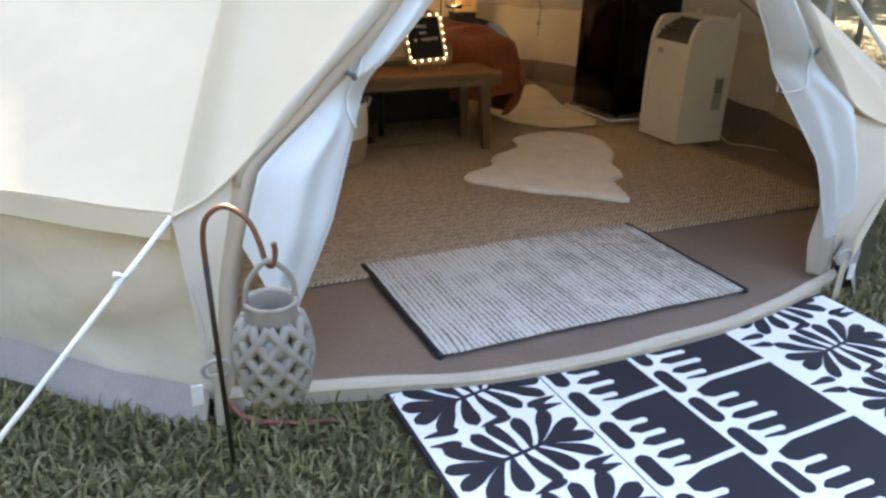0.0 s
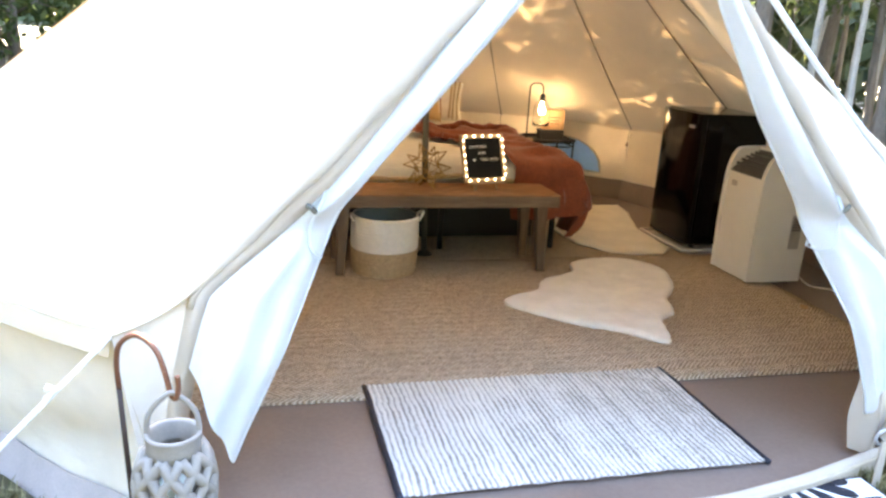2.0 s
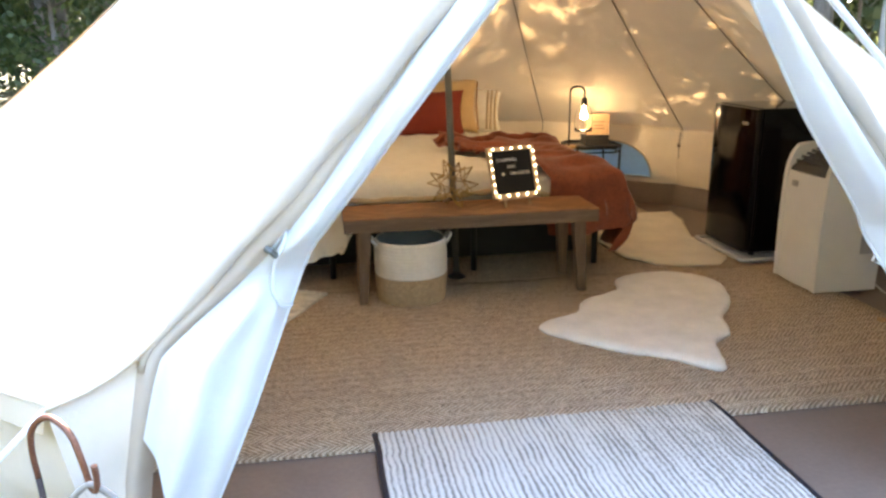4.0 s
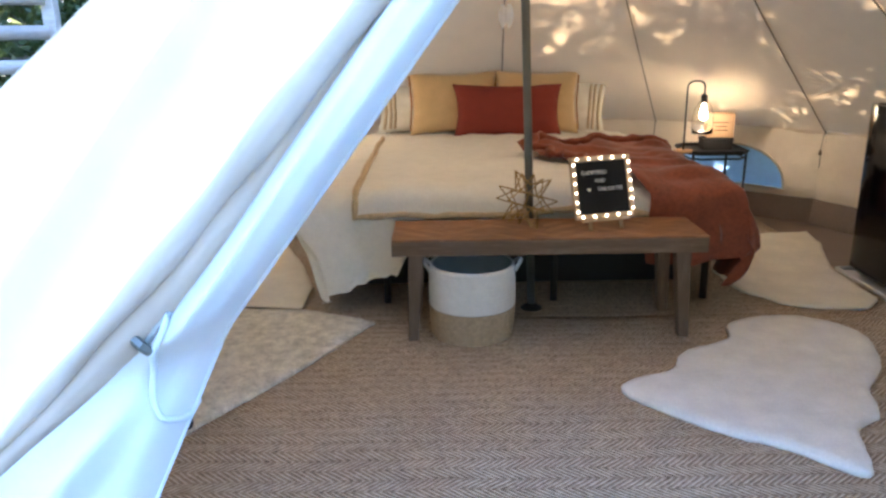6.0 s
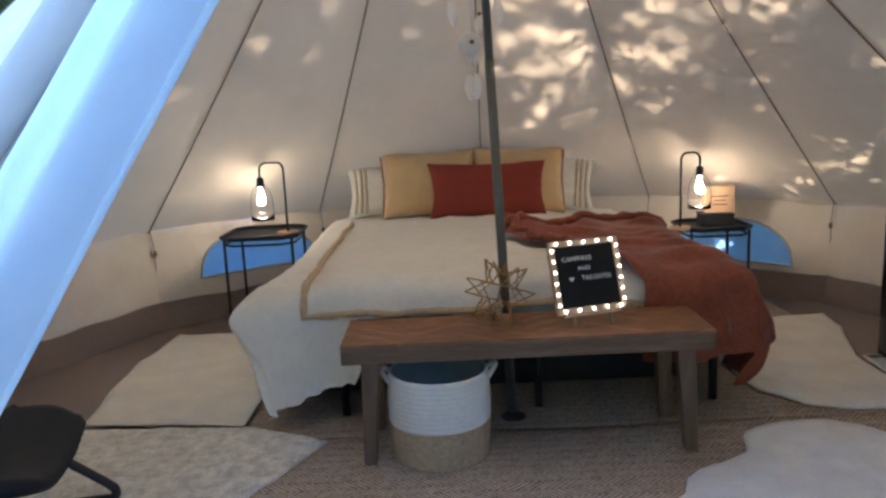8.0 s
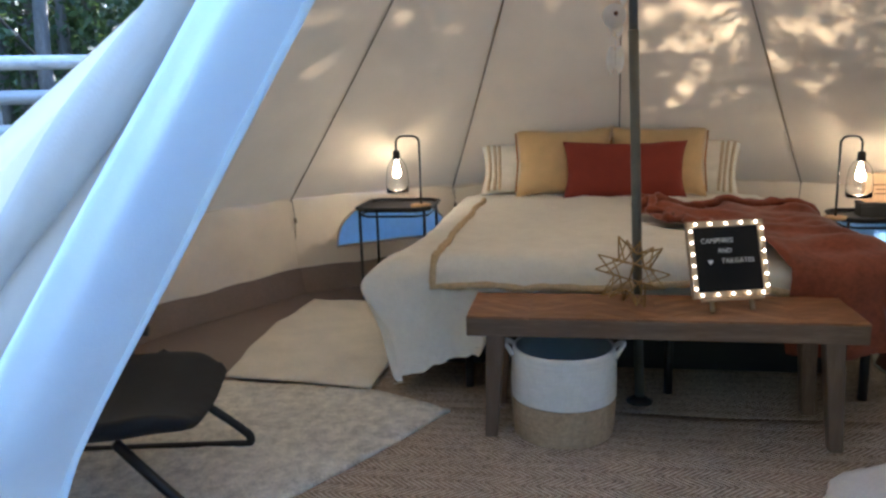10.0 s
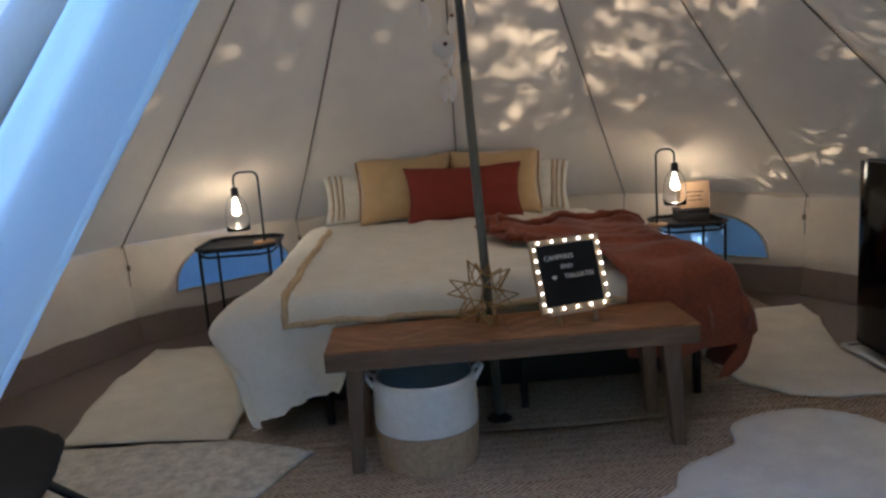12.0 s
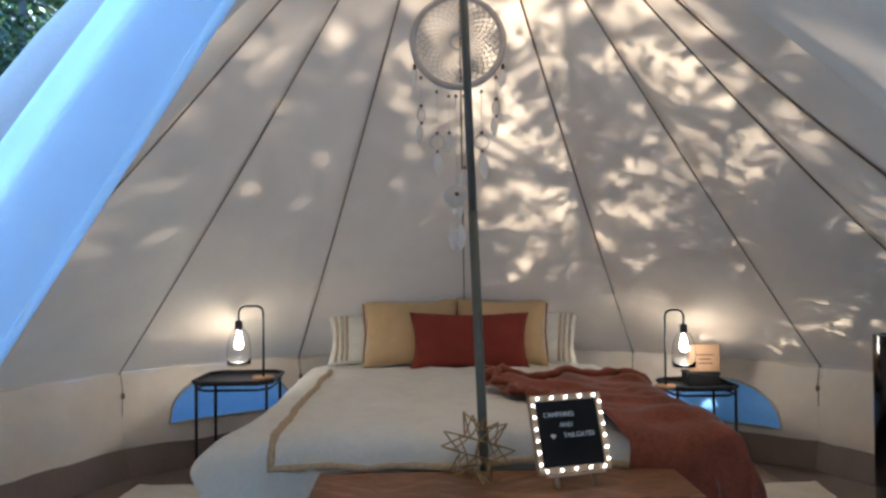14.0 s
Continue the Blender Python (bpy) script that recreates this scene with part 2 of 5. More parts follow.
PALEBARK = simple("pale bark", (0.42, 0.39, 0.34), 0.9, vary=0.35, scale=5, bump=0.6, fine=40, stretch=(3, 3, 0.6))
LEAVES = leaf_mat("green leaves", (0.03, 0.055, 0.012), (0.10, 0.13, 0.035))
FARLEAF = leaf_mat("distant leaves", (0.035, 0.06, 0.02), (0.11, 0.12, 0.05))
GRASS = leaf_mat("grass blades", (0.07, 0.08, 0.024), (0.33, 0.28, 0.14), 0.25)
NETM = cloth("window net", (0.42, 0.60, 0.80), 0.8, 900, 30, 0.05, bump=0.05)


def soil():
    m = Mat("lawn soil")
    c = m.ramp(m.noise(4, 8, 0.7), (0.3, (0.05, 0.045, 0.022)), (0.5, (0.075, 0.085, 0.03)), (0.72, (0.15, 0.13, 0.065)))
    c = m.mix(m.noise(0.25, 3), c, (0.11, 0.085, 0.05))
    m.put(m.b.inputs["Base Color"], c)
    m.b.inputs["Roughness"].default_value = 0.95
    m.bump(m.noise(40, 6, 0.7), 0.9, 0.04)
    return m.m


SOIL = soil()
PALEWOOD = wood_mat("sun-bleached timber", (0.60, 0.56, 0.50), (0.74, 0.70, 0.64), 0)


def ragrug():
    """Rag weave: fine light and grey stripes, flecked."""
    m = Mat("rag weave")
    s = m.xyz()
    x = m.math("ADD", s[0], m.math("MULTIPLY", m.noise(9, 4, 0.6), 0.03))
    wave = m.math("ADD", m.math("MULTIPLY", m.math("SINE", m.math("MULTIPLY", x, 290.0)), 0.5), 0.5)
    band = m.noise(38, 1, 0.4, stretch=(1, 0.02, 1))
    fleck = m.noise(75, 3, 0.75, stretch=(2, 1, 1))
    f = m.math("ADD", m.math("MULTIPLY", wave, 0.27), m.math("ADD", m.math("MULTIPLY", band, 0.22), m.math("MULTIPLY", fleck, 0.51)))
    c = m.ramp(f, (0.24, (0.13, 0.12, 0.11)), (0.38, (0.34, 0.31, 0.27)), (0.5, (0.66, 0.63, 0.58)), (0.72, (0.77, 0.74, 0.69)))
    m.put(m.b.inputs["Base Color"], c)
    m.b.inputs["Roughness"].default_value = 0.95
    m.bump(f, 0.6, 0.006)
    return m.m


RAG = ragrug()


# ---- mesh helpers ----
def part(name, bm, mat, parent=None, label="", smooth=False, loc=None):
    me = bpy.data.meshes.new(name)
    bmesh.ops.recalc_face_normals(bm, faces=bm.faces)
    bm.to_mesh(me)
    bm.free()
    me.materials.append(mat)
    if smooth:
        me.polygons.foreach_set("use_smooth", [True] * len(me.polygons))
    ob = new(name, me)
    if parent:
        ob.parent = parent
    if loc is not None:
        ob.matrix_basis = loc if isinstance(loc, Matrix) else Matrix.Translation(loc)
    if label:
        ob["label"] = label
    return ob


def thing(name, label, category, m=None, group="", kind=""):
    ob = new(name)
    ob.empty_display_size = 0.05
    if m is not None:
        ob.matrix_basis = m
    return tagged(ob, label, category, group, kind)


def setting(ob, label, category=""):
    return tagged(ob, label, category, kind="structure")


def box(x0, y0, z0, x1, y1, z1, bevel=0.0, seg=2, bm=None):
    bm = bm or bmesh.new()
    mat = Matrix.LocRotScale(((x0 + x1) / 2, (y0 + y1) / 2, (z0 + z1) / 2), None, (x1 - x0, y1 - y0, z1 - z0))
    r = bmesh.ops.create_cube(bm, size=1, matrix=mat)
    if bevel:
        vs = set(r["verts"])
        bmesh.ops.bevel(bm, geom=[e for e in bm.edges if e.verts[0] in vs], offset=bevel, segments=seg, affect="EDGES", profile=0.5)
    return bm


def tube(pts, r, seg=8, closed=False, bm=None, caps=True):
    """A round bar along points; r is one radius, or one for each point."""
    bm = bm or bmesh.new()
    P = [Vector(p) for p in pts]
    n = len(P)
    rs = r if isinstance(r, (list, tuple)) else [r] * n
    rings, up = [], None
    for i, p in enumerate(P):
        d = (P[(i + 1) % n] - P[i - 1]) if closed else (P[min(i + 1, n - 1)] - P[max(i - 1, 0)])
        d.normalize()
        if up is None:
            up = d.orthogonal().normalized()
        up = (up - d * up.dot(d))
        up = up.normalized() if up.length > 1e-6 else d.orthogonal().normalized()
        sd = d.cross(up)
        rings.append([bm.verts.new(p + (up * math.cos(a) + sd * math.sin(a)) * rs[i]) for a in (2 * math.pi * k / seg for k in range(seg))])
    for i in range(n if closed else n - 1):
        a, b = rings[i], rings[(i + 1) % n]
        for k in range(seg):
            bm.faces.new((a[k], a[(k + 1) % seg], b[(k + 1) % seg], b[k]))
    if caps and not closed:
        bm.faces.new(rings[0][::-1])
        bm.faces.new(rings[-1])
    return bm


def smooth_path(ctrl, n=24, closed=False):
    """A rounded line through the points."""
    C = [Vector(c) for c in ctrl]
    out, m = [], len(C)
    spans = m if closed else m - 1
    for i in range(spans):
        if closed:
            p0, p1, p2, p3 = C[i - 1], C[i], C[(i + 1) % m], C[(i + 2) % m]
        else:
            p0, p1, p2, p3 = C[max(i - 1, 0)], C[i], C[i + 1], C[min(i + 2, m - 1)]
        k = max(2, n // spans)
        for j in range(k):
            t = j / k
            out.append(0.5 * ((2 * p1) + (p2 - p0) * t + (2 * p0 - 5 * p1 + 4 * p2 - p3) * t * t + (3 * p1 - p0 - 3 * p2 + p3) * t ** 3))
    if not closed:
        out.append(C[-1])
    return out


def lathe(profile, seg=32, bm=None, cap=True):
    bm = bm or bmesh.new()
    rings = []
    for r, z in profile:
        rings.append([bm.verts.new((r * math.cos(2 * math.pi * k / seg), r * math.sin(2 * math.pi * k / seg), z)) for k in range(seg)])
    for a, b in zip(rings, rings[1:]):
        for k in range(seg):
            bm.faces.new((a[k], a[(k + 1) % seg], b[(k + 1) % seg], b[k]))
    if cap:
        bm.faces.new(rings[0][::-1])
        bm.faces.new(rings[-1])
    return bm


def sheet(fn, nu, nv, bm=None):
    """A grid of quads over fn(u, v), u and v from 0 to 1."""
    bm = bm or bmesh.new()
    g = [[bm.verts.new(fn(i / nu, j / nv)) for j in range(nv + 1)] for i in range(nu + 1)]
    for i in range(nu):
        for j in range(nv):
            bm.faces.new((g[i][j], g[i + 1][j], g[i + 1][j + 1], g[i][j + 1]))
    return bm


def slab(outline, z0, z1, bm=None):
    """A flat plate with an outline of (x, y)."""
    bm = bm or bmesh.new()
    lo, hi = [bm.verts.new((x, y, z0)) for x, y in outline], [bm.verts.new((x, y, z1)) for x, y in outline]
    bm.faces.new(hi)
    bm.faces.new(lo[::-1])
    n = len(outline)
    for i in range(n):
        bm.faces.new((lo[i], lo[(i + 1) % n], hi[(i + 1) % n], hi[i]))
    return bm


def table_at(pts, z):
    """Straight-line reading of a list of (z, value), z falling."""
    for (za, a), (zb, b) in zip(pts, pts[1:]):
        if z >= zb:
            return a + (b - a) * (za - z) / (za - zb)
    return pts[-1][1]


def wob(x, y, z=0.0, s=1.0):
    return noise.noise(Vector((x * s, y * s, z * s)))

# ---- the tent ----
APEX = Vector((-0.1, 0.0, 3.07))
AFRAME = Vector((-0.03, -2.27, 1.9))
R_EAVE, Z_EAVE, R_BASE = 2.72, 0.61, 2.66
STEP = 25.6
SEAMS = [1.0 + STEP * k for k in range(-6, 7)]      # degrees from +y, clockwise


def ring(phi, r, z):
    return Vector((r * math.sin(radians(phi)), r * math.cos(radians(phi)), z))


EAVE_L, EAVE_R = Vector((-1.34, -2.5, 0.60)), Vector((1.22, -2.52, 0.60))


def eave(phi):
    if phi <= SEAMS[0] + 0.01:
        return EAVE_L.copy()
    if phi >= SEAMS[-1] - 0.01:
        return EAVE_R.copy()
    return ring(phi, R_EAVE, Z_EAVE)


def hollow(phi):
    """How far the canvas sags at a seam; more at the sides, where the pole's pull is weaker."""
    return 0.025 + 0.15 * math.exp(-((phi - 102) / 24) ** 2) + 0.07 * math.exp(-((phi + 102) / 24) ** 2)


def canopy_panel(a, b):
    ea, eb = eave(a), eave(b)

    def fn(u, v):
        e = ea.lerp(eb, u)
        mid = ring((a + b) / 2, 1, 0)
        bow = math.sin(math.pi * u)
        p = APEX.lerp(e, v) - (mid * 0.70 + Vector((0, 0, 0.7))) * (hollow(a + (b - a) * u) + 0.05 * bow) * math.sin(math.pi * v ** 1.2) + mid * 0.05 * bow * v ** 3
        return p + mid * 0.008 * wob(p.x, p.y, p.z, 3.5)
    return sheet(fn, 10, 22)


tent = thing("bell_tent", "large cream canvas bell tent with tied-back door", "tent")
for a, b in zip(SEAMS, SEAMS[1:]):
    part("canopy_panel", canopy_panel(a, b), CANVAS, tent, smooth=True)
DOOR_EDGE_L = [AFRAME, Vector((-0.455, -2.352, 1.43)), Vector((-0.82, -2.372, 1.02)), Vector((-1.17, -2.39, 0.66)), EAVE_L]
DOOR_EDGE_R = [AFRAME, Vector((0.345, -2.352, 1.43)), Vector((0.705, -2.372, 1.02)), Vector((1.02, -2.39, 0.68)), EAVE_R]
for edge in (DOOR_EDGE_L, DOOR_EDGE_R):
    line_ = smooth_path(edge, 40)

    def fn(u, v):
        p = APEX.lerp(line_[min(len(line_) - 1, round(u * (len(line_) - 1)))], v)
        k = math.sin(math.pi * v)
        return p + Vector((0.02 * k * wob(p.x, p.y, p.z, 2.5), 0.02 * k * wob(p.y, p.z, p.x, 2.5), -0.04 * math.sin(math.pi * u) * k))
    part("door_canopy", sheet(fn, len(line_) - 1, 24), CANVAS, tent, smooth=True)
    part("door_hem", tube([p + Vector((0, -0.004, 0)) for p in line_], 0.0055, 6), CANVAS, tent, smooth=True)

# eave hem that hangs over the wall
for a, b in zip(SEAMS, SEAMS[1:]):
    ea, eb, mid = eave(a), eave(b), ring((a + b) / 2, 1, 0)

    def fn(u, v):
        e = ea.lerp(eb, u) + mid * 0.05 * math.sin(math.pi * u)
        return e + mid * (0.012 * v) + Vector((0, 0, -0.055 * v + 0.004 * wob(e.x, e.y, 0, 9)))
    part("eave_hem", sheet(fn, 10, 2), CANVAS, tent, smooth=True)

# lower wall, with a half-moon window in two of its panels
ZB = 0.035
WINDOWS = {4: (0.27, 0.27, 0.24, 0.95), 7: (0.20, 0.28, 0.06, 0.82)}       # panel: sill height, rise, first and last part of its width
for k, (a, b) in enumerate(zip(SEAMS, SEAMS[1:])):
    ea, eb = eave(a), eave(b)
    ba, bb = ring(a, R_BASE, ZB), ring(b, R_BASE, ZB)
    if k == 0:
        ba = Vector((-1.28, -2.42, ZB))
    if k == len(SEAMS) - 2:
        bb = Vector((1.07, -2.47, ZB))
    mid = ring((a + b) / 2, 1, 0)

    def at(u, z):
        v = (z - ZB) / (Z_EAVE - ZB)
        p = ba.lerp(bb, u).lerp(ea.lerp(eb, u), v)
        p.z = z
        return p - mid * 0.02 * math.sin(math.pi * v) + mid * (0.05 * math.sin(math.pi * u) * (0.3 + 0.7 * v) + 0.012 * wob(p.x * 2, p.y * 2, z * 2, 2.0) + 0.016 * wob(u * 2.2 + z * 5.0, k * 3.1, z * 1.5, 1.0) + 0.006 * wob(u * 9 - z * 9, k, z * 3, 1.0))
    if k in WINDOWS:
        sill, rise, u0, u1 = WINDOWS[k]
        bm, rim = bmesh.new(), []
        cols = [u0 * i / 5 for i in range(5)] + [u0 + (u1 - u0) * i / 24 for i in range(25)] + [u1 + (1 - u1) * i / 4 for i in range(1, 5)]

        def top(u):
            s = (2 * (u - u0) / (u1 - u0) - 1)
            return sill + rise * max(0.0, 1 - abs(s) ** 2.4) ** 0.5 if u0 <= u <= u1 else sill
        for ca, cb in zip(cols, cols[1:]):
            for lo, hi in ((lambda u: ZB, lambda u: sill), (top, lambda u: Z_EAVE)):
                for j in range(3):
                    q = [at(u, lo(u) + (hi(u) - lo(u)) * w / 3) for u, w in ((ca, j), (cb, j), (cb, j + 1), (ca, j + 1))]
                    bm.faces.new([bm.verts.new(p) for p in q])
        bmesh.ops.remove_doubles(bm, verts=bm.verts, dist=0.0005)
        part("tent_wall", bm, WALLC, tent, smooth=True)
        part("window_net", sheet(lambda u, v: at(u0 + (u1 - u0) * u, sill + (top(u0 + (u1 - u0) * u) - sill) * v) + mid * 0.006, 24, 4), NETM, tent, "pale half-moon mesh window", smooth=True)
        edge = [at(u0 + (u1 - u0) * i / 40, top(u0 + (u1 - u0) * i / 40)) for i in range(41)] + [at(u1 + (u0 - u1) * i / 12, sill) for i in range(1, 12)]
        part("window_binding", tube(edge, 0.008, 6, closed=True), HEM, tent, "tan window binding", smooth=True)
    else:
        part("tent_wall", sheet(lambda u, v: at(u, ZB + (Z_EAVE - ZB) * v), 28, 18), WALLC, tent, smooth=True)
    # vinyl skirt outside, groundsheet turned up inside
    part("mud_skirt", sheet(lambda u, v: at(u, ZB) + mid * (0.012 + 0.05 * v) + Vector((0, 0, 0.035 - 0.12 * v + 0.012 * wob(u * 6, k, v))), 12, 3), SKIRT, tent, "greyish vinyl mud skirt", smooth=True)
    part("sheet_upstand", sheet(lambda u, v: at(u, ZB) - mid * (0.03 + 0.05 * (1 - v)) + Vector((0, 0, -ZB + (0.165 + 0.025 * wob(u * 4, k)) * v)), 12, 3), SHEET, tent, "brown groundsheet turned up the wall", smooth=True)
    # cord along the seam inside, and the tab with a toggle under it
    if 0 < k:
        path = [APEX.lerp(ea, v) - ring(a, 0.012, 0) - (ring(a, 0.70, 0) + Vector((0, 0, 0.7))) * hollow(a) * math.sin(math.pi * v ** 1.2) - Vector((0, 0, 0.012)) for v in (i / 14 for i in range(1, 15))]
        part("seam_cord", tube(path, 0.0045, 6), CORD, tent, "dark seam cord", smooth=True)
        s = ring(a, 1, 0)
        part("wall_cord", tube([ea - s * 0.03, ea - s * 0.055 - Vector((0, 0, 0.1)), ea - s * 0.05 - Vector((0, 0, 0.3)), ea - s * 0.05 - Vector((0, 0, 0.46))], 0.003, 5), CORD, tent)
        part("toggle", tube([ea - s * 0.06 - Vector((0, 0, 0.12)), ea - s * 0.06 - Vector((0, 0, 0.15))], 0.011, 8), CORD, tent, smooth=True)

# door flaps: rolled canvas along each edge, a strip of canvas, and a white curtain tied at mid height
LEFT_OUT = [(1.9, -0.03), (1.43, -0.455), (1.02, -0.82), (0.66, -1.17), (0.35, -1.235), (0.0, -1.27)]
LEFT_FLAP = [(1.9, 0.01), (1.43, 0.045), (0.9, 0.115), (0.8, 0.10), (0.6, 0.075), (0.3, 0.055), (0.0, 0.05)]
LEFT_IN = [(1.9, 0.012), (1.43, -0.342), (0.86, -0.772), (0.80, -0.80), (0.5, -0.93), (0.27, -1.03), (0.12, -1.09)]
RIGHT_OUT = [(1.9, -0.03), (1.43, 0.345), (1.02, 0.705), (0.68, 1.02), (0.35, 1.06), (0.0, 1.09)]
RIGHT_FLAP = [(1.9, 0.01), (1.43, 0.06), (0.9, 0.075), (0.8, 0.06), (0.6, 0.05), (0.35, 0.06), (0.15, 0.10), (0.0, 0.09)]
RIGHT_IN = [(1.9, -0.05), (1.46, 0.195), (1.15, 0.43), (0.86, 0.69), (0.80, 0.72), (0.51, 0.87), (0.24, 0.99), (0.12, 1.02)]


def door_y(z):
    return -2.40 + 0.06 * z / 1.9


def inner_y(z):
    return min(-2.26, -2.30 - 0.25 * (z - 1.0)) - 0.12 * max(0.0, min(1.0, (0.80 - z) / 0.3))


for side, out, inn, wide_ in (("left", LEFT_OUT, LEFT_IN, LEFT_FLAP), ("right", RIGHT_OUT, RIGHT_IN, RIGHT_FLAP)):
    sg = 1 if side == "left" else -1
    corner = EAVE_L if side == "left" else EAVE_R
    foot = Vector((-1.28, -2.42, 0.06)) if side == "left" else Vector((1.10, -2.46, 0.06))

    def flap(u, v, out=out, sg=sg):
        z = 1.88 - 1.86 * v
        x = table_at(out, z) + sg * table_at(wide_, z) * u
        bulge = 0.03 * math.sin(math.pi * u) * (0.3 + v)
        return Vector((x, door_y(z) + 0.004 + 0.03 * u - bulge + 0.012 * wob(u * 2, v * 9), z))
    part("door_flap", sheet(flap, 12, 40), FLAPC, tent, "beige door flap folded back", smooth=True)
    # piece between the wall's end and the flap
    part("door_return", sheet(lambda u, v: corner.lerp(foot, v).lerp(flap(0.0, 1 - (0.64 - 0.58 * v) / 1.88), u) + Vector((0, 0.02 * math.sin(math.pi * u), 0)), 8, 16), WALLC, tent, smooth=True)
    pts, n_ = [], 44
    for i in range(n_):
        z = 1.86 - 1.24 * i / (n_ - 1)
        pts.append((table_at(out, z) + sg * 0.012, door_y(z) - 0.004 + 0.004 * wob(0, z, 0, 7), z))
    part("rolled_edge", tube(pts, [0.008 + 0.012 * math.sin(math.pi * i / (n_ - 1)) + 0.003 * math.sin(i * 0.9) for i in range(n_)], 10), FLAPC, tent, "rolled beige canvas edge", smooth=True)

    def curtain(u, v):
        z = 1.87 - (1.40 + 0.30 * u) * v
        a, b = table_at(out, z) + sg * (table_at(wide_, z) - 0.03), table_at(inn, z)
        a += (b - a) * 0.12 * math.exp(-((z - 0.83) / 0.09) ** 2)
        pinch = 1 - 0.8 * math.exp(-((z - 0.83) / 0.06) ** 2)
        below = max(0.0, min(1.0, (0.83 - z) / 0.2))
        fold = (0.006 + 0.012 * below) * math.sin(u * 13 + 0.8 * math.sin(v * 5)) * pinch
        belly = -0.085 * math.sin(math.pi * min(1, u * 0.95)) * pinch
        y0, y1 = door_y(z) + 0.025 - 0.05 * below, inner_y(z)
        return Vector((a + (b - a) * u, y0 + (y1 - y0) * u ** 1.3 + belly + fold + 0.006 * wob(u * 2, v * 9), z))
    part("curtain", sheet(curtain, 44, 90), CURTAIN, tent, "gathered white cotton door curtain", smooth=True)
    part("curtain_hem", tube([curtain(1.0, i / 60) for i in range(61)], 0.0045, 6), CURTAIN, tent, smooth=True)
    zt = 0.83
    vt = (1.87 - zt) / 1.55
    loop = [curtain(i / 14, vt + 0.012 * math.sin(math.pi * i / 14)) + Vector((0, -0.012, 0)) for i in range(15)]
    hook = flap(0.85, (1.88 - 0.88) / 1.86)
    part("curtain_tie", tube([hook + Vector((0, -0.01, 0))] + loop + [loop[-1] + Vector((0, 0.05, 0)), hook + Vector((0, 0.06, 0))], 0.0055, 6), CURTAIN, tent, "white cord tie", smooth=True)
    part("tie_hook", tube([hook + Vector((-sg * 0.012, -0.02, 0.01)), hook + Vector((0, -0.028, 0.004)), hook + Vector((sg * 0.010, -0.022, -0.008))], 0.008, 6), STEEL, tent, "small metal hook")

part("aframe_hem", tube(smooth_path([AFRAME + Vector((0.02, -0.06, 0)), (0.33, -2.42, 1.5), (0.72, -2.44, 1.13), EAVE_R + Vector((0.05, 0, 0.03))], 20), 0.009, 6), ROPE, tent, "white strap along the door edge", smooth=True)

# door sill: a canvas lip along the front edge of the groundsheet
LIP = [(-1.27, -2.40), (-1.04, -2.45), (-0.79, -2.51), (-0.53, -2.575), (-0.27, -2.60), (0.05, -2.605), (0.42, -2.585), (0.77, -2.52), (1.09, -2.43)]
lip = smooth_path([(x, y, 0) for x, y in LIP], 64)


def sill(u, v):
    p = lip[min(len(lip) - 1, int(u * (len(lip) - 1)))]
    f = (0.0, 0.0), (0.004, 0.02), (-0.002, 0.045), (-0.018, 0.06), (-0.034, 0.045), (-0.04, 0.012), (-0.06, 0.008)
    dy, dz = f[int(round(v * 6))]
    h = 0.75 + 0.35 * abs(u - 0.5) * 2 + 0.15 * wob(p.x * 4, 0)
    return Vector((p.x, p.y - dy, -0.03 + dz * h * 0.85 + 0.02 * (dz > 0)))


part("door_sill", sheet(sill, len(lip) - 1, 6), FLAPC, tent, "beige canvas sill with a stitched edge", smooth=True)
part("sill_seam", tube([(p.x, p.y - 0.004, 0.012 + 0.012 * abs(2 * i / (len(lip) - 1) - 1)) for i, p in enumerate(lip)], 0.006, 5), HEM, tent)
# groundsheet
disc_pts = [ring(SEAMS[0] + (SEAMS[-1] - SEAMS[0]) * i / 60, 2.63, 0) for i in range(61)]
outline = [(p.x, p.y) for p in disc_pts] + [(x, y) for x, y in reversed(LIP)]
gs = part("floor", slab(outline, -0.02, -0.004), SHEET)
setting(gs, "brown vinyl groundsheet over the tent floor", "floor")

# metal loops and straps at the feet of the door
for x, y, sg in ((-1.27, -2.44, -1), (0.98, -2.5, 1)):
    part("buckle", tube([(x + 0.035 * math.cos(a), y - 0.02, 0.15 + 0.028 * math.sin(a)) for a in (2 * math.pi * i / 16 for i in range(16))], 0.006, 6, closed=True), BADGE, tent, "pale oval buckle", smooth=True)
    part("buckle_strap", box(x - 0.014, y - 0.03, -0.04, x + 0.014, y - 0.022, 0.14, 0.002), FLAPC, tent)
    part("strap_end", box(x - 0.02 + sg * 0.05, y - 0.035, 0.06, x + 0.01 + sg * 0.05, y - 0.028, 0.12, 0.002), ROPE, tent)
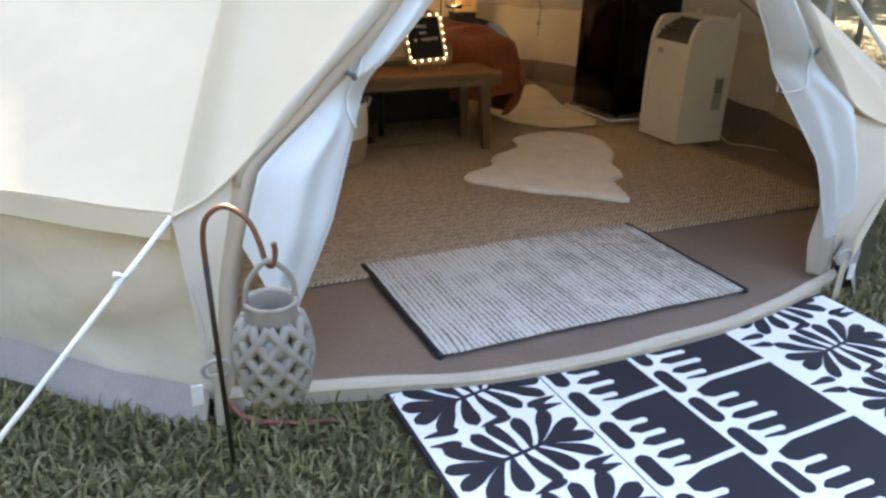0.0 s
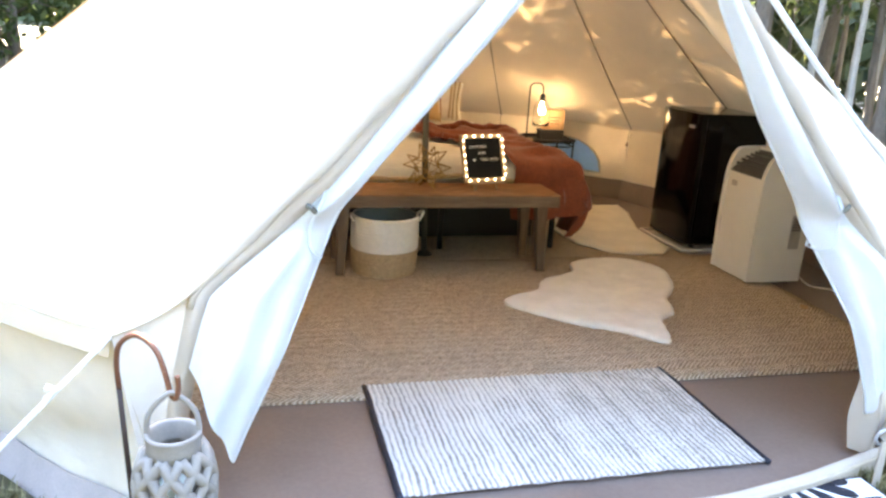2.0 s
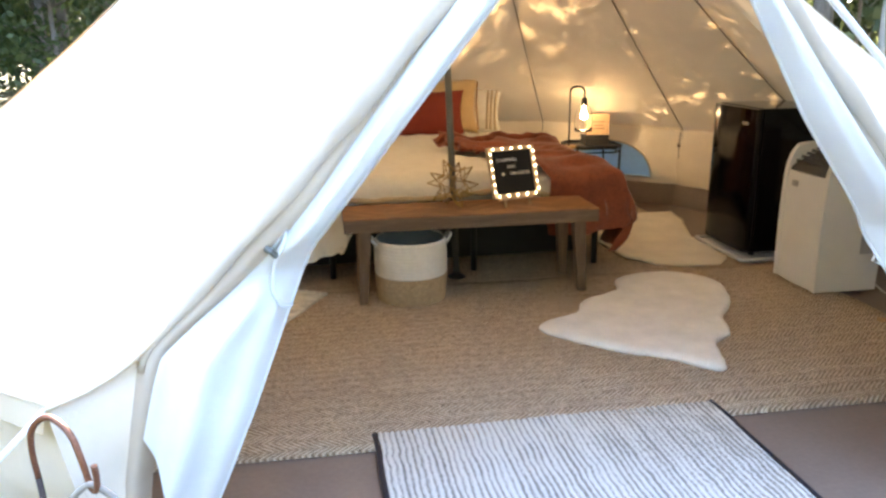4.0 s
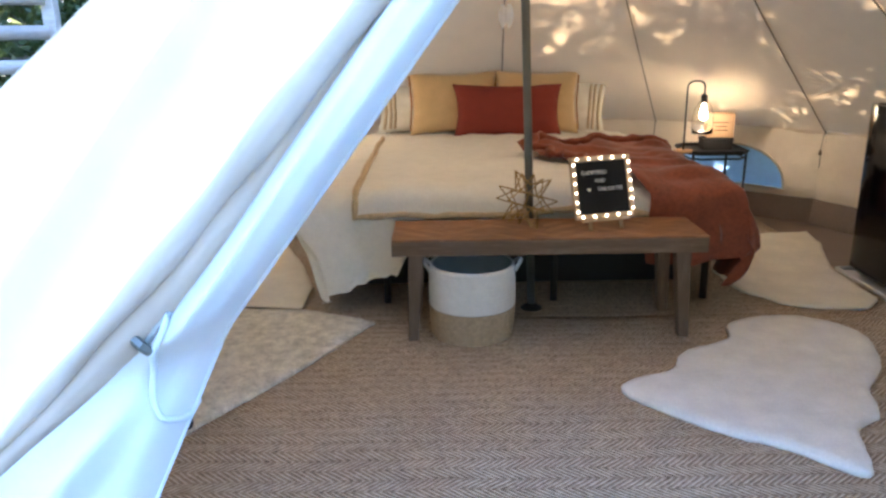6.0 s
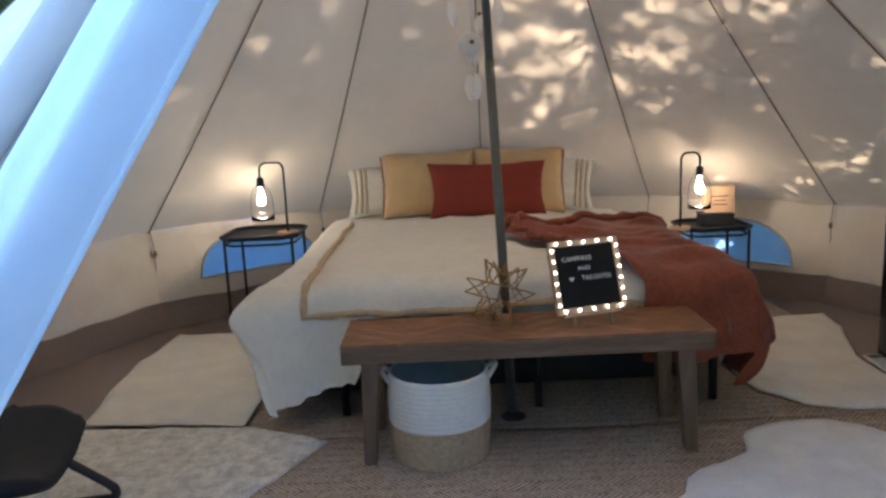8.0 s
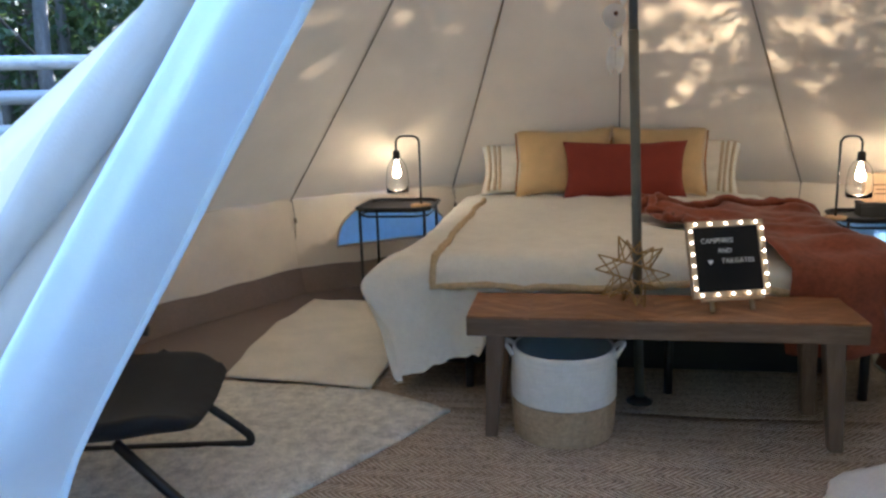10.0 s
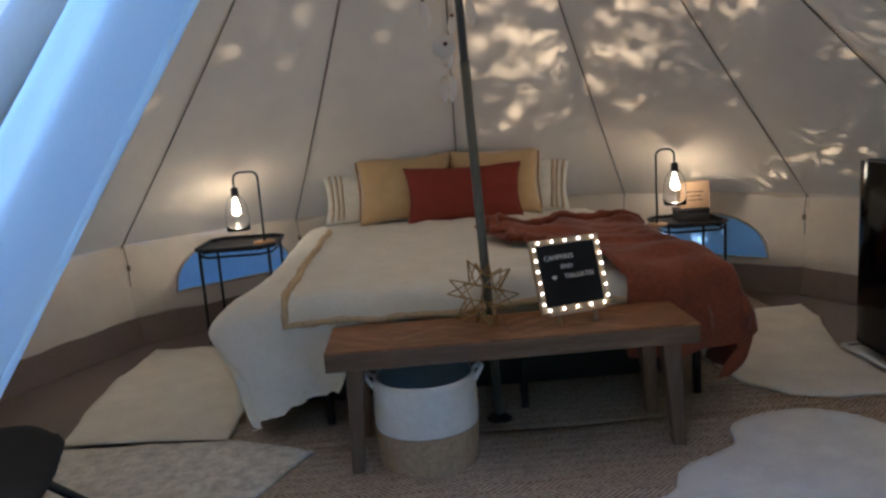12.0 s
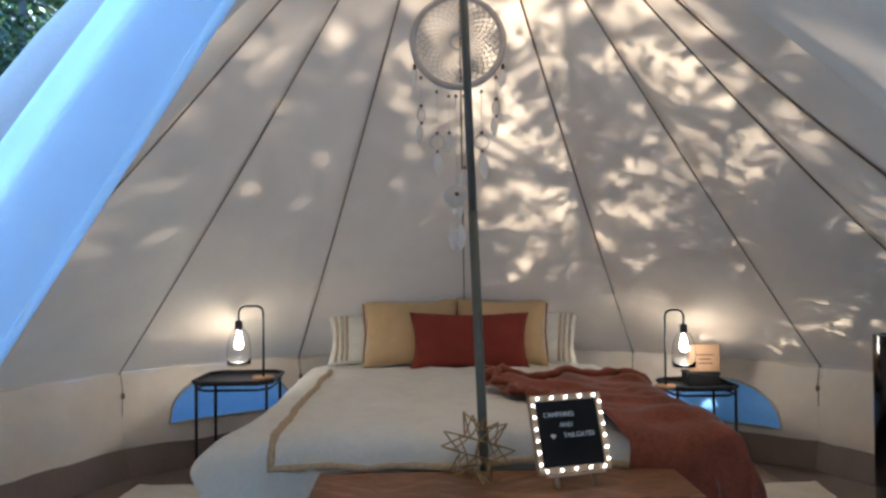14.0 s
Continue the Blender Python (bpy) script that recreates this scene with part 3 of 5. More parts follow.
# guy ropes
for a_, b_ in ((EAVE_L + Vector((0, 0, 0.0)), Vector((-2.03, -2.80, -0.05))), (EAVE_R, Vector((2.0, -2.95, -0.05)))):
    g = thing("guy_rope", "white guy rope pegged to the grass", "rope", group="guy ropes of the tent")
    part("line", tube([a_, a_.lerp(b_, 0.5) - Vector((0, 0, 0.006)), b_], 0.0065, 8), ROPE, g, smooth=True)
    part("slider", tube([a_.lerp(b_, 0.16) + Vector((-0.03, 0, 0)), a_.lerp(b_, 0.17), a_.lerp(b_, 0.2)], 0.010, 6), ROPE, g, "white plastic slider")
    part("peg", tube([b_ + Vector((0.02, 0.02, -0.05)), b_ + Vector((-0.02, -0.02, 0.04))], 0.005, 6), STEEL, g, "steel peg")
# hot-pink mains lead at the door foot
lead = thing("power_cord", "faded red power cord lying on the grass", "cord")
part("lead", tube(smooth_path([(-1.28, -2.40, 0.10), (-1.22, -2.47, 0.0), (-1.12, -2.52, -0.02), (-0.98, -2.56, -0.02)], 20), 0.006, 6), simple("faded red rubber", (0.3, 0.09, 0.08), 0.6), lead, smooth=True)

# centre pole
pole = thing("tent_pole", "grey steel centre pole of the tent", "pole")
PX, PY = 0.0, 0.045
part("shaft", tube([(PX, PY, 0.012), (PX - 0.05, PY, 1.45)], 0.0185, 16), STEEL, pole, smooth=True)
part("upper_shaft", tube([(PX - 0.05, PY, 1.45), (APEX.x, PY, 3.03)], 0.016, 16), STEEL, pole, smooth=True)
part("foot", lathe([(0.05, 0), (0.052, 0.008), (0.04, 0.014), (0.022, 0.03)], 20), BLACKM, pole, "black foot plate", smooth=True, loc=(PX, PY, 0.002))

# ---- rugs ----
def rug(name, outline, z0, z1, mat, label, kind="rug", sharp=False, fuzz=0.004):
    """A soft flat piece with an uneven edge and a rounded rim."""
    bm = bmesh.new()
    if sharp:
        pts = [Vector((a[0] + (b[0] - a[0]) * k / 12, a[1] + (b[1] - a[1]) * k / 12, 0)) for a, b in zip(outline, outline[1:] + outline[:1]) for k in range(12)]
        pts = [p + Vector((0.012 * wob(p.x, p.y, 0, 5), 0.012 * wob(p.y, p.x, 3, 5), 0)) for p in pts]
    else:
        pts = [Vector((p.x, p.y, 0)) for p in smooth_path([(x, y, 0) for x, y in outline], len(outline) * 8, closed=True)]
    c = sum(pts, Vector()) / len(pts)
    rings = []
    for f, z in ((1.0, z0), (1.0, z0 + (z1 - z0) * 0.55), (0.985, z1), (0.9, z1 + 0.002), (0.7, z1 + 0.003), (0.45, z1 + 0.003), (0.2, z1 + 0.003)):
        rg = []
        for p in pts:
            q = c + (p - c) * f
            rg.append(bm.verts.new((q.x + fuzz * wob(q.x, q.y, 0, 40), q.y + fuzz * wob(q.y, q.x, 5, 40), z + (0.006 * wob(q.x, q.y, 1, 6) + 0.003 * wob(q.x, q.y, 2, 25) if z >= z1 else 0))))
        rings.append(rg)
    n = len(pts)
    for a, b in zip(rings, rings[1:]):
        for i in range(n):
            bm.faces.new((a[i], a[(i + 1) % n], b[(i + 1) % n], b[i]))
    bm.faces.new(rings[-1])
    bm.faces.new(rings[0][::-1])
    ob = part(name, bm, mat, smooth=True)
    return tagged(ob, label, kind)


def flat_rug(name, x0, y0, x1, y1, z0, z1, mat, label, nx=40, ny=30):
    t_ = thing(name, label, "rug")
    bm = bmesh.new()
    g = sheet(lambda u, v: Vector((x0 + (x1 - x0) * u + 0.012 * wob(0, v * 5, x0), y0 + (y1 - y0) * v + 0.014 * wob(u * 6, 0, y0), z1 + 0.003 * wob(u * 8, v * 8, 3))), nx, ny, bm)
    low = {}
    for e in [e for e in bm.edges if e.is_boundary]:
        vs = []
        for v in e.verts:
            if v not in low:
                low[v] = bm.verts.new((v.co.x, v.co.y, z0))
            vs.append(low[v])
        bm.faces.new((e.verts[0], e.verts[1], vs[1], vs[0]))
    part("weave", bm, mat, t_, smooth=True)
    return t_


flat_rug("jute_rug", -1.75, -1.77, 1.95, -0.085, 0.0, 0.010, JUTE, "large natural jute rug in a herringbone plait")
flat_rug("jute_rug", -1.55, -0.105, 1.75, 1.75, 0.0, 0.006, JUTE, "natural jute rug under the bed")
rug("area_rug", [(-0.74, -0.14), (-1.08, 0.03), (-1.45, 0.05), (-1.8, 0.08), (-2.2, -0.1), (-2.3, -0.6), (-2.05, -1.2), (-1.55, -1.5), (-1.3, -1.12), (-1.02, -0.68)], 0.011, 0.026, SHAG, "mottled pale wool rug with a pointed corner", sharp=True)
rug("sheepskin_rug", [(0.23, -0.85), (0.46, -0.70), (0.55, -0.55), (0.78, -0.41), (0.85, -0.24), (1.04, -0.16), (1.21, -0.17), (1.34, -0.28), (1.37, -0.45), (1.28, -0.70), (1.13, -0.89), (1.07, -1.07), (0.94, -1.18), (0.84, -1.43), (0.67, -1.28), (0.45, -1.13)], 0.011, 0.032, HIDE, "ivory faux sheepskin rug with a wavy outline", fuzz=0.008)
rug("hide_rug", [(1.05, 0.55), (1.08, 0.20), (1.2, 0.02), (1.38, -0.05), (1.58, -0.06), (1.68, 0.05), (1.70, 0.55), (1.86, 1.0), (1.92, 1.3), (1.64, 1.27), (1.35, 1.2), (1.15, 0.9)], 0.011, 0.026, HIDE2, "cream hide rug beside the bed", sharp=True)
rug("hide_rug", [(-1.8, 0.10), (-1.45, 0.07), (-1.11, 0.02), (-1.10, 0.33), (-1.25, 0.8), (-1.5, 1.38), (-1.84, 1.40), (-1.88, 0.9), (-1.87, 0.55)], 0.028, 0.040, HIDE2, "cream hide rug lapping over a wool rug", sharp=True)

# striped rag mat at the door
rag = thing("door_mat", "grey and white striped rag mat with black ends", "mat", pose(0.03, -2.035, 0.0, 0, 0, 0.6))
W2, D2, NC = 0.625, 0.365, 58
bm = bmesh.new()


def ragfn(u, v):
    x, y = -W2 + 2 * W2 * u, -D2 + 2 * D2 * v
    return Vector((x + 0.006 * wob(0, y * 6) + 0.02 * (v - 0.5) * wob(x, 1, 0, 2), y + 0.006 * wob(x * 14, v), 0.010 + 0.006 * abs(math.sin(u * NC * math.pi)) + 0.003 * wob(x * 4, y * 4) + 0.0015 * wob(x * 60, y * 30)))


part("weave", sheet(ragfn, NC * 4, 30, bm), RAG, rag, smooth=True)
for sx in (-1, 1):
    part("binding", tube([(sx * (W2 + 0.006) + 0.006 * wob(0, y * 6), y, 0.008) for y in [-D2 + 2 * D2 * i / 30 for i in range(31)]], 0.011, 8), MATBLK, rag, "black bound end", smooth=True)

# ---- the bed ----
CX, HW, Y0, Y1, TOP = -0.05, 1.00, 0.06, 2.22, 0.555


def drape(a, b, lift=0.0, top=TOP):
    """A point of a cloth that lies on the bed: a across, b along from the foot; beyond the edges it hangs down."""
    r = 0.09
    def fold(s):
        if s <= 0:
            return s, 0.0
        if s < r * math.pi / 2:
            return r * math.sin(s / r), r * (1 - math.cos(s / r))
        return r + 0.10 * (s - r * math.pi / 2), r + 0.97 * (s - r * math.pi / 2)
    sx, sy = abs(a) - (HW - r), (Y0 + r) - b
    dx, zx = fold(sx)
    dy, zy = fold(sy)
    hang = math.hypot(zx, zy)
    x = CX + math.copysign(HW - r + dx, a) if sx > 0 else CX + a
    y = Y0 + r - dy if sy > 0 else b
    puff = 0.022 * wob(a, b, 0, 2.2) + 0.014 * wob(a, b, 4, 6) + 0.006 * wob(a, b, 8, 15) + 0.003 * wob(a, b, 8, 38)
    crown = 0.03 * (1 - (a / HW) ** 2) if abs(a) < HW else 0
    z = top + puff + crown - hang + lift
    ripple = min(1.0, hang / 0.25)
    y += ripple * 0.022 * math.sin(a * 15 + 2 * wob(a, 0, 1, 3)) * (sy > 0)
    x += ripple * 0.022 * math.sin(b * 14) * (sx > 0) * (1 if a > 0 else -1)
    return Vector((x + math.copysign(lift * min(1, max(0, sx) / r), a), y - lift * min(1, max(0, sy) / r), max(z, 0.07 + 0.02 * wob(a, b, 3, 5) + lift)))


def duvet_at(a, b):
    """The duvet: puffed out at the foot's near corner, where it hangs lower and falls inwards."""
    short = max(0.0, min(1.0, (a + 0.60) / 0.18))
    edge_b, edge_a = Y0 + 0.09, HW - 0.09
    b = edge_b + (b - edge_b) * (1 - 0.66 * short) if b < edge_b else b
    a = edge_a + (a - edge_a) * 0.5 if a > edge_a else a
    p = drape(a, b)
    w = max(0.0, min(1.0, (-a - 0.55) / 0.4)) * max(0.0, min(1.0, (0.75 - b) / 0.5))
    p.x -= 0.09 * w * math.exp(-((p.z - 0.47) / 0.11) ** 2)
    p.x += 0.10 * w * max(0.0, min(1.0, (0.36 - p.z) / 0.25))
    p.z = max(0.06, p.z - 0.08 * w * max(0.0, min(1.0, (0.42 - p.z) / 0.2)))
    return p + Vector((0, 0, 0.004 * wob(a * 1.3 + b * 0.6, b - a * 0.5, 5, 26)))


bed = thing("bed", "wide bed on a black metal frame made up with pillows", "bed")
part("mattress", box(CX - HW + 0.05, Y0 + 0.06, 0.32, CX + HW - 0.05, Y1 - 0.02, 0.50, 0.05, 4), DUVET, bed, smooth=True)
part("bed_base", box(CX - HW + 0.06, Y0 + 0.07, 0.27, CX + HW - 0.06, Y1 - 0.02, 0.318, 0.006), BLACKM, bed, "black metal frame")
# black box added, set back, in place of the deep shade under the bed
part("base_panel", box(CX - HW + 0.12, 0.42, 0.012, CX + HW - 0.12, Y1 - 0.1, 0.268), BLACKM, bed, "black box standing in for shade under the bed")
for x in (-0.70, 0.12, 0.86):
    for y in (0.14, 1.2, 2.1):
        part("leg", tube([(x, y, 0.011), (x, y, 0.28)], 0.018, 10), BLACKM, bed, smooth=True)
dv = thing("duvet", "off-white cotton duvet hanging over the bed foot", "duvet")
AW, BF = HW + 0.44, Y0 - 0.31
part("cover", sheet(lambda u, v: duvet_at(-AW + 2 * AW * u, BF + (Y1 - BF) * v), 130, 130), DUVET, dv, smooth=True)
part("frill", sheet(lambda u, v: duvet_at(-AW + 2 * AW * u, BF - 0.035 * v) + Vector((0, -0.006 * math.sin(u * 260) * v, -0.004 * math.sin(u * 173) * v)), 320, 2), DUVET, dv, "frilled hem", smooth=True)
cov = thing("coverlet", "cream coverlet with a tan braided border on the duvet", "coverlet")
part("field", sheet(lambda u, v: drape(-0.78 + 1.55 * u, Y0 - 0.08 + (1.9) * v, 0.012), 60, 70), DUVET, cov, smooth=True)
path = [drape(-0.78, 1.85 - (1.85 - Y0 + 0.08) * i / 40, 0.018) for i in range(41)] + [drape(-0.78 + 1.5 * i / 40, Y0 - 0.08, 0.018) for i in range(1, 41)]
part("braid", tube(path, [0.015 + 0.003 * math.sin(i * 2.1) for i in range(len(path))], 8), TRIM, cov, "tan braided border", smooth=True)

thr = thing("throw_blanket", "rust velvet throw spread across one side of the bed", "throw")


def throw(u, v):
    far = 1.04 + 0.40 * min(1.0, u * 1.9)
    b = (Y0 - 0.36) + (far - (Y0 - 0.36)) * v
    left = 0.58 - 0.52 * max(0, min(1, (b - Y0) / 1.0)) ** 0.85
    right = HW + 0.42 + 0.05 * math.sin(v * 7)
    a = left + (right - left) * u + 0.02 * wob(u * 4, v * 6, 2)
    p = drape(a, b + 0.03 * wob(u * 5, v * 4, 6), 0.04 + 0.016 * abs(wob(a * 3, b * 5, 9)))
    if a > 0.6:
        front = max(0.0, min(1.0, (0.55 - b) / 0.4))
        p.x += 0.26 * max(0.0, TOP - 0.08 - p.z) + 0.025 * wob(b * 4, p.z * 5, 3) - (0.35 + 0.75 * front) * max(0.0, 0.29 - p.z)
    p.z += (0.075 * max(0, wob(a * 2 + b * 3, b * 5 - a, 11)) + 0.03 * abs(wob(a * 3 - b * 2, b * 9 + a * 2, 4)) * v) * (1 if a < HW else 0.2)
    return p


part("velvet", sheet(throw, 70, 90), RUST, thr, smooth=True)
part("folded_edge", tube([throw(0.03 + 0.05 * math.sin(i * 0.4) ** 2, 0.55 + 0.45 * i / 30) + Vector((0, 0, 0.012)) for i in range(31)], [0.02 + 0.008 * math.sin(i * 1.7) for i in range(31)], 10), RUST, thr, smooth=True)
part("rumpled_edge", tube([throw(0.75 * i / 36, 0.97 - 0.05 * abs(wob(i * 0.35, 2, 0))) + Vector((0, 0, 0.012)) for i in range(37)], [0.017 + 0.012 * abs(math.sin(i * 0.9)) for i in range(37)], 10), RUST, thr, smooth=True)


def pillow(name, w, h, d, mat, m, label, fringe=None, stripes=None):
    p_ = thing(name, label, "pillow", m)

    def fn(s):
        def g(u, v):
            x, z = 2 * u - 1, 2 * v - 1
            e = (max(0, 1 - abs(x) ** 3.2)) ** 0.55 * (max(0, 1 - abs(z) ** 3.2)) ** 0.55
            ear = 1 + 0.05 * (abs(x * z) ** 2) - 0.05 * (1 - z * z) * abs(x) - 0.055 * (1 - x * x) * abs(z) + 0.012 * wob(x * 2.2, z * 2.2, w * 9)
            return Vector((x * w / 2 * ear, s * (d / 2 * e + 0.004) + 0.006 * wob(x * 3, z * 3, s), h / 2 + z * h / 2 * ear + 0.004 * wob(x * 5, z * 5, s)))
        return g
    bm = sheet(fn(-1), 28, 24)
    sheet(fn(1), 28, 24, bm)
    bmesh.ops.remove_doubles(bm, verts=bm.verts, dist=0.0095)
    part("cover", bm, mat, p_, smooth=True)
    if fringe:
        for sx in (-1, 1):
            part("fringe", sheet(lambda u, v: Vector((sx * (w / 2 * (0.975 + 0.05 * abs(2 * u - 1)) + 0.014 * v * (0.85 + 0.15 * math.sin(u * 90))), -0.006 + 0.01 * v, 0.02 + (h - 0.04) * u)), 60, 2), fringe, p_, "rust edging")
    if stripes:
        for x in stripes:
            part("stripe", tube([fn(-1)(0.5 + x, i / 16) + Vector((0, -0.003, 0)) for i in range(1, 16)], 0.010, 6), STRIPE, p_, "beige woven stripe", smooth=True)
    return p_


BY = 0.585
pillow("white_pillow", 0.62, 0.335, 0.16, DUVET, pose(-0.56, 2.16, BY, -14, 0, 4), "white pillow with beige woven stripes", stripes=(-0.44, -0.38, -0.33))
pillow("white_pillow", 0.62, 0.365, 0.16, DUVET, pose(0.44, 2.17, BY - 0.01, -14, 4, -4), "white pillow with beige woven stripes", stripes=(0.44, 0.38, 0.33))
pillow("gold_cushion", 0.60, 0.43, 0.16, GOLDP, pose(-0.33, 2.05, BY, -15, 0, 3), "gold satin cushion with rust edging", FRINGE)
pillow("gold_cushion", 0.58, 0.43, 0.16, GOLDP, pose(0.25, 2.06, BY, -15, 1, -3), "gold satin cushion with rust edging", FRINGE)
pillow("lumbar_cushion", 0.73, 0.36, 0.15, REDP, pose(0.04, 1.92, BY - 0.015, -14, 0.5, 0), "brick red linen lumbar cushion")

# ---- bench ----
bench = thing("bench", "wooden bench with a chevron top at the bed foot", "bench")
bx0, bx1, by0, by1, bz = -0.64, 0.70, -0.335, 0.012, 0.46
apron = box(bx0, by0, bz - 0.072, bx1, by0 + 0.032, bz - 0.006, 0.004)
part("front_rail", apron, WOODB, bench)
part("back_rail", box(bx0, by1 - 0.032, bz - 0.072, bx1, by1, bz - 0.006, 0.004), WOODB, bench)
part("end_rail", box(bx0, by0 + 0.033, bz - 0.072, bx0 + 0.032, by1 - 0.033, bz - 0.006, 0.004), WOODB, bench)
part("end_rail", box(bx1 - 0.032, by0 + 0.033, bz - 0.072, bx1, by1 - 0.033, bz - 0.006, 0.004), WOODB, bench)
part("top_base", box(bx0 + 0.033, by0 + 0.033, bz - 0.03, bx1 - 0.033, by1 - 0.033, bz - 0.012), WOODB, bench)
# chevron strips: slanting pieces that meet along lines across the bench
NB, pw = 6, 0.046
cell = (bx1 - bx0) / NB
for k in range(NB):
    xa, xb = bx0 + cell * k, bx0 + cell * (k + 1)
    up = 1 if k % 2 else -1
    rise = cell * 0.75 * up
    y = by0 - abs(rise)
    while y < by1 + abs(rise):
        quad = [(xa + 0.0003, y), (xb - 0.0003, y + rise), (xb - 0.0003, y + rise + pw - 0.0014), (xa + 0.0003, y + pw - 0.0014)]
        bm = slab(quad, bz - 0.0115, bz + 0.0008 * random.random())
        for co, no in (((0, by0 + 0.002, 0), (0, -1, 0)), ((0, by1 - 0.002, 0), (0, 1, 0))):
            geo = bm.verts[:] + bm.edges[:] + bm.faces[:]
            bmesh.ops.bisect_plane(bm, geom=geo, plane_co=co, plane_no=no, clear_outer=True)
            bmesh.ops.holes_fill(bm, edges=bm.edges)
        if len(bm.faces) > 3:
            part("top_strip", bm, PARQ, bench)
        else:
            bm.free()
        y += pw
for lx, ly, dx, dy in ((bx0 + 0.105, by0 + 0.036, -0.02, -0.030), (bx1 - 0.105, by0 + 0.036, 0.02, -0.030), (bx0 + 0.11, by1 - 0.045, -0.02, 0.015), (bx1 - 0.11, by1 - 0.045, 0.02, 0.015)):
    bm = bmesh.new()
    bmesh.ops.create_cube(bm, size=1)
    for v in bm.verts:
        t_ = v.co.z + 0.5
        half = 0.034 if t_ > 0.5 else 0.022
        v.co = Vector((lx + (1 - t_) * dx + math.copysign(half, v.co.x), ly + (1 - t_) * dy + math.copysign(half, v.co.y), 0.010 + t_ * (bz - 0.045)))
    bmesh.ops.bevel(bm, geom=bm.edges[:], offset=0.004, segments=1, affect="EDGES")
    part("leg", bm, WOODL, bench)

# ---- letter board on its stand ----
board = thing("letter_board", "black felt letter board framed in lit bulbs", "letter board", pose(0.285, -0.205, 0.462, 0, 0, 17))
TILTB = pose(0, 0, 0.05, -18, 0, 0)
bw, bh = 0.285, 0.272


def lean(bm):
    bm.transform(TILTB)
    return bm


part("felt", lean(box(-bw / 2 + 0.022, -0.004, 0.022, bw / 2 - 0.022, 0.004, bh - 0.022)), FELT, board)
for x0, z0, x1, z1 in ((-bw / 2, 0, bw / 2, 0.022), (-bw / 2, bh - 0.022, bw / 2, bh), (-bw / 2, 0.0222, -bw / 2 + 0.022, bh - 0.0222), (bw / 2 - 0.022, 0.0222, bw / 2, bh - 0.0222)):
    part("frame_bar", lean(box(x0, -0.011, z0, x1, 0.011, z1, 0.002)), PALE, board)
blist = [(-bw / 2 + 0.030 + (bw - 0.06) * i / 4, z) for i in range(5) for z in (0.011, bh - 0.011)] + [(x, 0.035 + (bh - 0.07) * i / 5) for i in range(6) for x in (-bw / 2 + 0.010, bw / 2 - 0.010)]
for x, z in blist:
    bm = bmesh.new()
    bmesh.ops.create_icosphere(bm, subdivisions=2, radius=0.0048, matrix=Matrix.Translation((x, -0.0165, z)))
    part("bulb", lean(bm), BULBM, board, "small warm bulb", smooth=True)
part("ledge", lean(box(-bw / 2 + 0.03, -0.02, -0.012, bw / 2 - 0.03, 0.008, -0.002, 0.002)), PALE, board)
for x in (-0.075, 0.075):
    part("easel_leg", tube([(x, -0.014, 0.004), (x * 0.93, 0.03, 0.11)], 0.0085, 8), PALE, board, "pale wooden easel leg", smooth=True)
part("easel_strut", tube([(0, 0.13, 0.003), (0, 0.075, 0.20)], 0.007, 8), PALE, board)
groove = bmesh.new()
for i in range(15):
    box(-bw / 2 + 0.023, -0.0055, 0.030 + i * 0.0145, bw / 2 - 0.023, -0.004, 0.0325 + i * 0.0145, bm=groove)
part("felt_rib", lean(groove), FELT, board)


def words(text, size, x, z, parent, m, mat=None, extrude=0.001):
    cu = bpy.data.curves.new("words", "FONT")
    cu.body, cu.size, cu.extrude, cu.align_x = text, size, extrude, "CENTER"
    ob = bpy.data.objects.new("words", cu)
    scene.collection.objects.link(ob)
    bpy.context.view_layer.update()
    me = bpy.data.meshes.new_from_object(ob.evaluated_get(bpy.context.evaluated_depsgraph_get()))
    bpy.data.objects.remove(ob)
    me.transform(m @ Matrix.Translation((x, -0.0065, z)) @ Matrix.Rotation(radians(90), 4, "X"))
    me.materials.append(mat or LETTER)
    o = new("lettering", me)
    o.parent = parent
    o["label"] = "white capital letters"
    return o


words("CAMPFIRES", 0.0245, -0.035, 0.193, board, TILTB)
words("AND", 0.0235, -0.01, 0.157, board, TILTB)
words("TAILGATES", 0.0245, 0.035, 0.120, board, TILTB)
bm = bmesh.new()
hp = [bm.verts.new((-0.066 + 0.010 * 16 * math.sin(t) ** 3 / 16, -0.0066, 0.127 + 0.010 * (13 * math.cos(t) - 5 * math.cos(2 * t) - 2 * math.cos(3 * t) - math.cos(4 * t)) / 16)) for t in (2 * math.pi * i / 24 for i in range(24))]
fc = bm.faces.new(hp)
ex = bmesh.ops.extrude_face_region(bm, geom=[fc])
bmesh.ops.translate(bm, vec=(0, 0.0012, 0), verts=[v for v in ex["geom"] if isinstance(v, bmesh.types.BMVert)])
part("heart", lean(bm), LETTER, board, "white heart")

# ---- wire star ----
star = thing("wire_star", "brass wire star ornament standing on the bench", "ornament", pose(-0.055, -0.165, 0.462, 0, 0, 12))
GR = (1 + 5 ** 0.5) / 2
core = [Vector(v).normalized() for v in [(s * 1, t * GR, 0) for s in (-1, 1) for t in (-1, 1)] + [(0, s * 1, t * GR) for s in (-1, 1) for t in (-1, 1)] + [(s * GR, 0, t * 1) for s in (-1, 1) for t in (-1, 1)]]
faces = [(i, j, k) for i in range(12) for j in range(i + 1, 12) for k in range(j + 1, 12) if max((core[i] - core[j]).length, (core[j] - core[k]).length, (core[i] - core[k]).length) < 1.2]
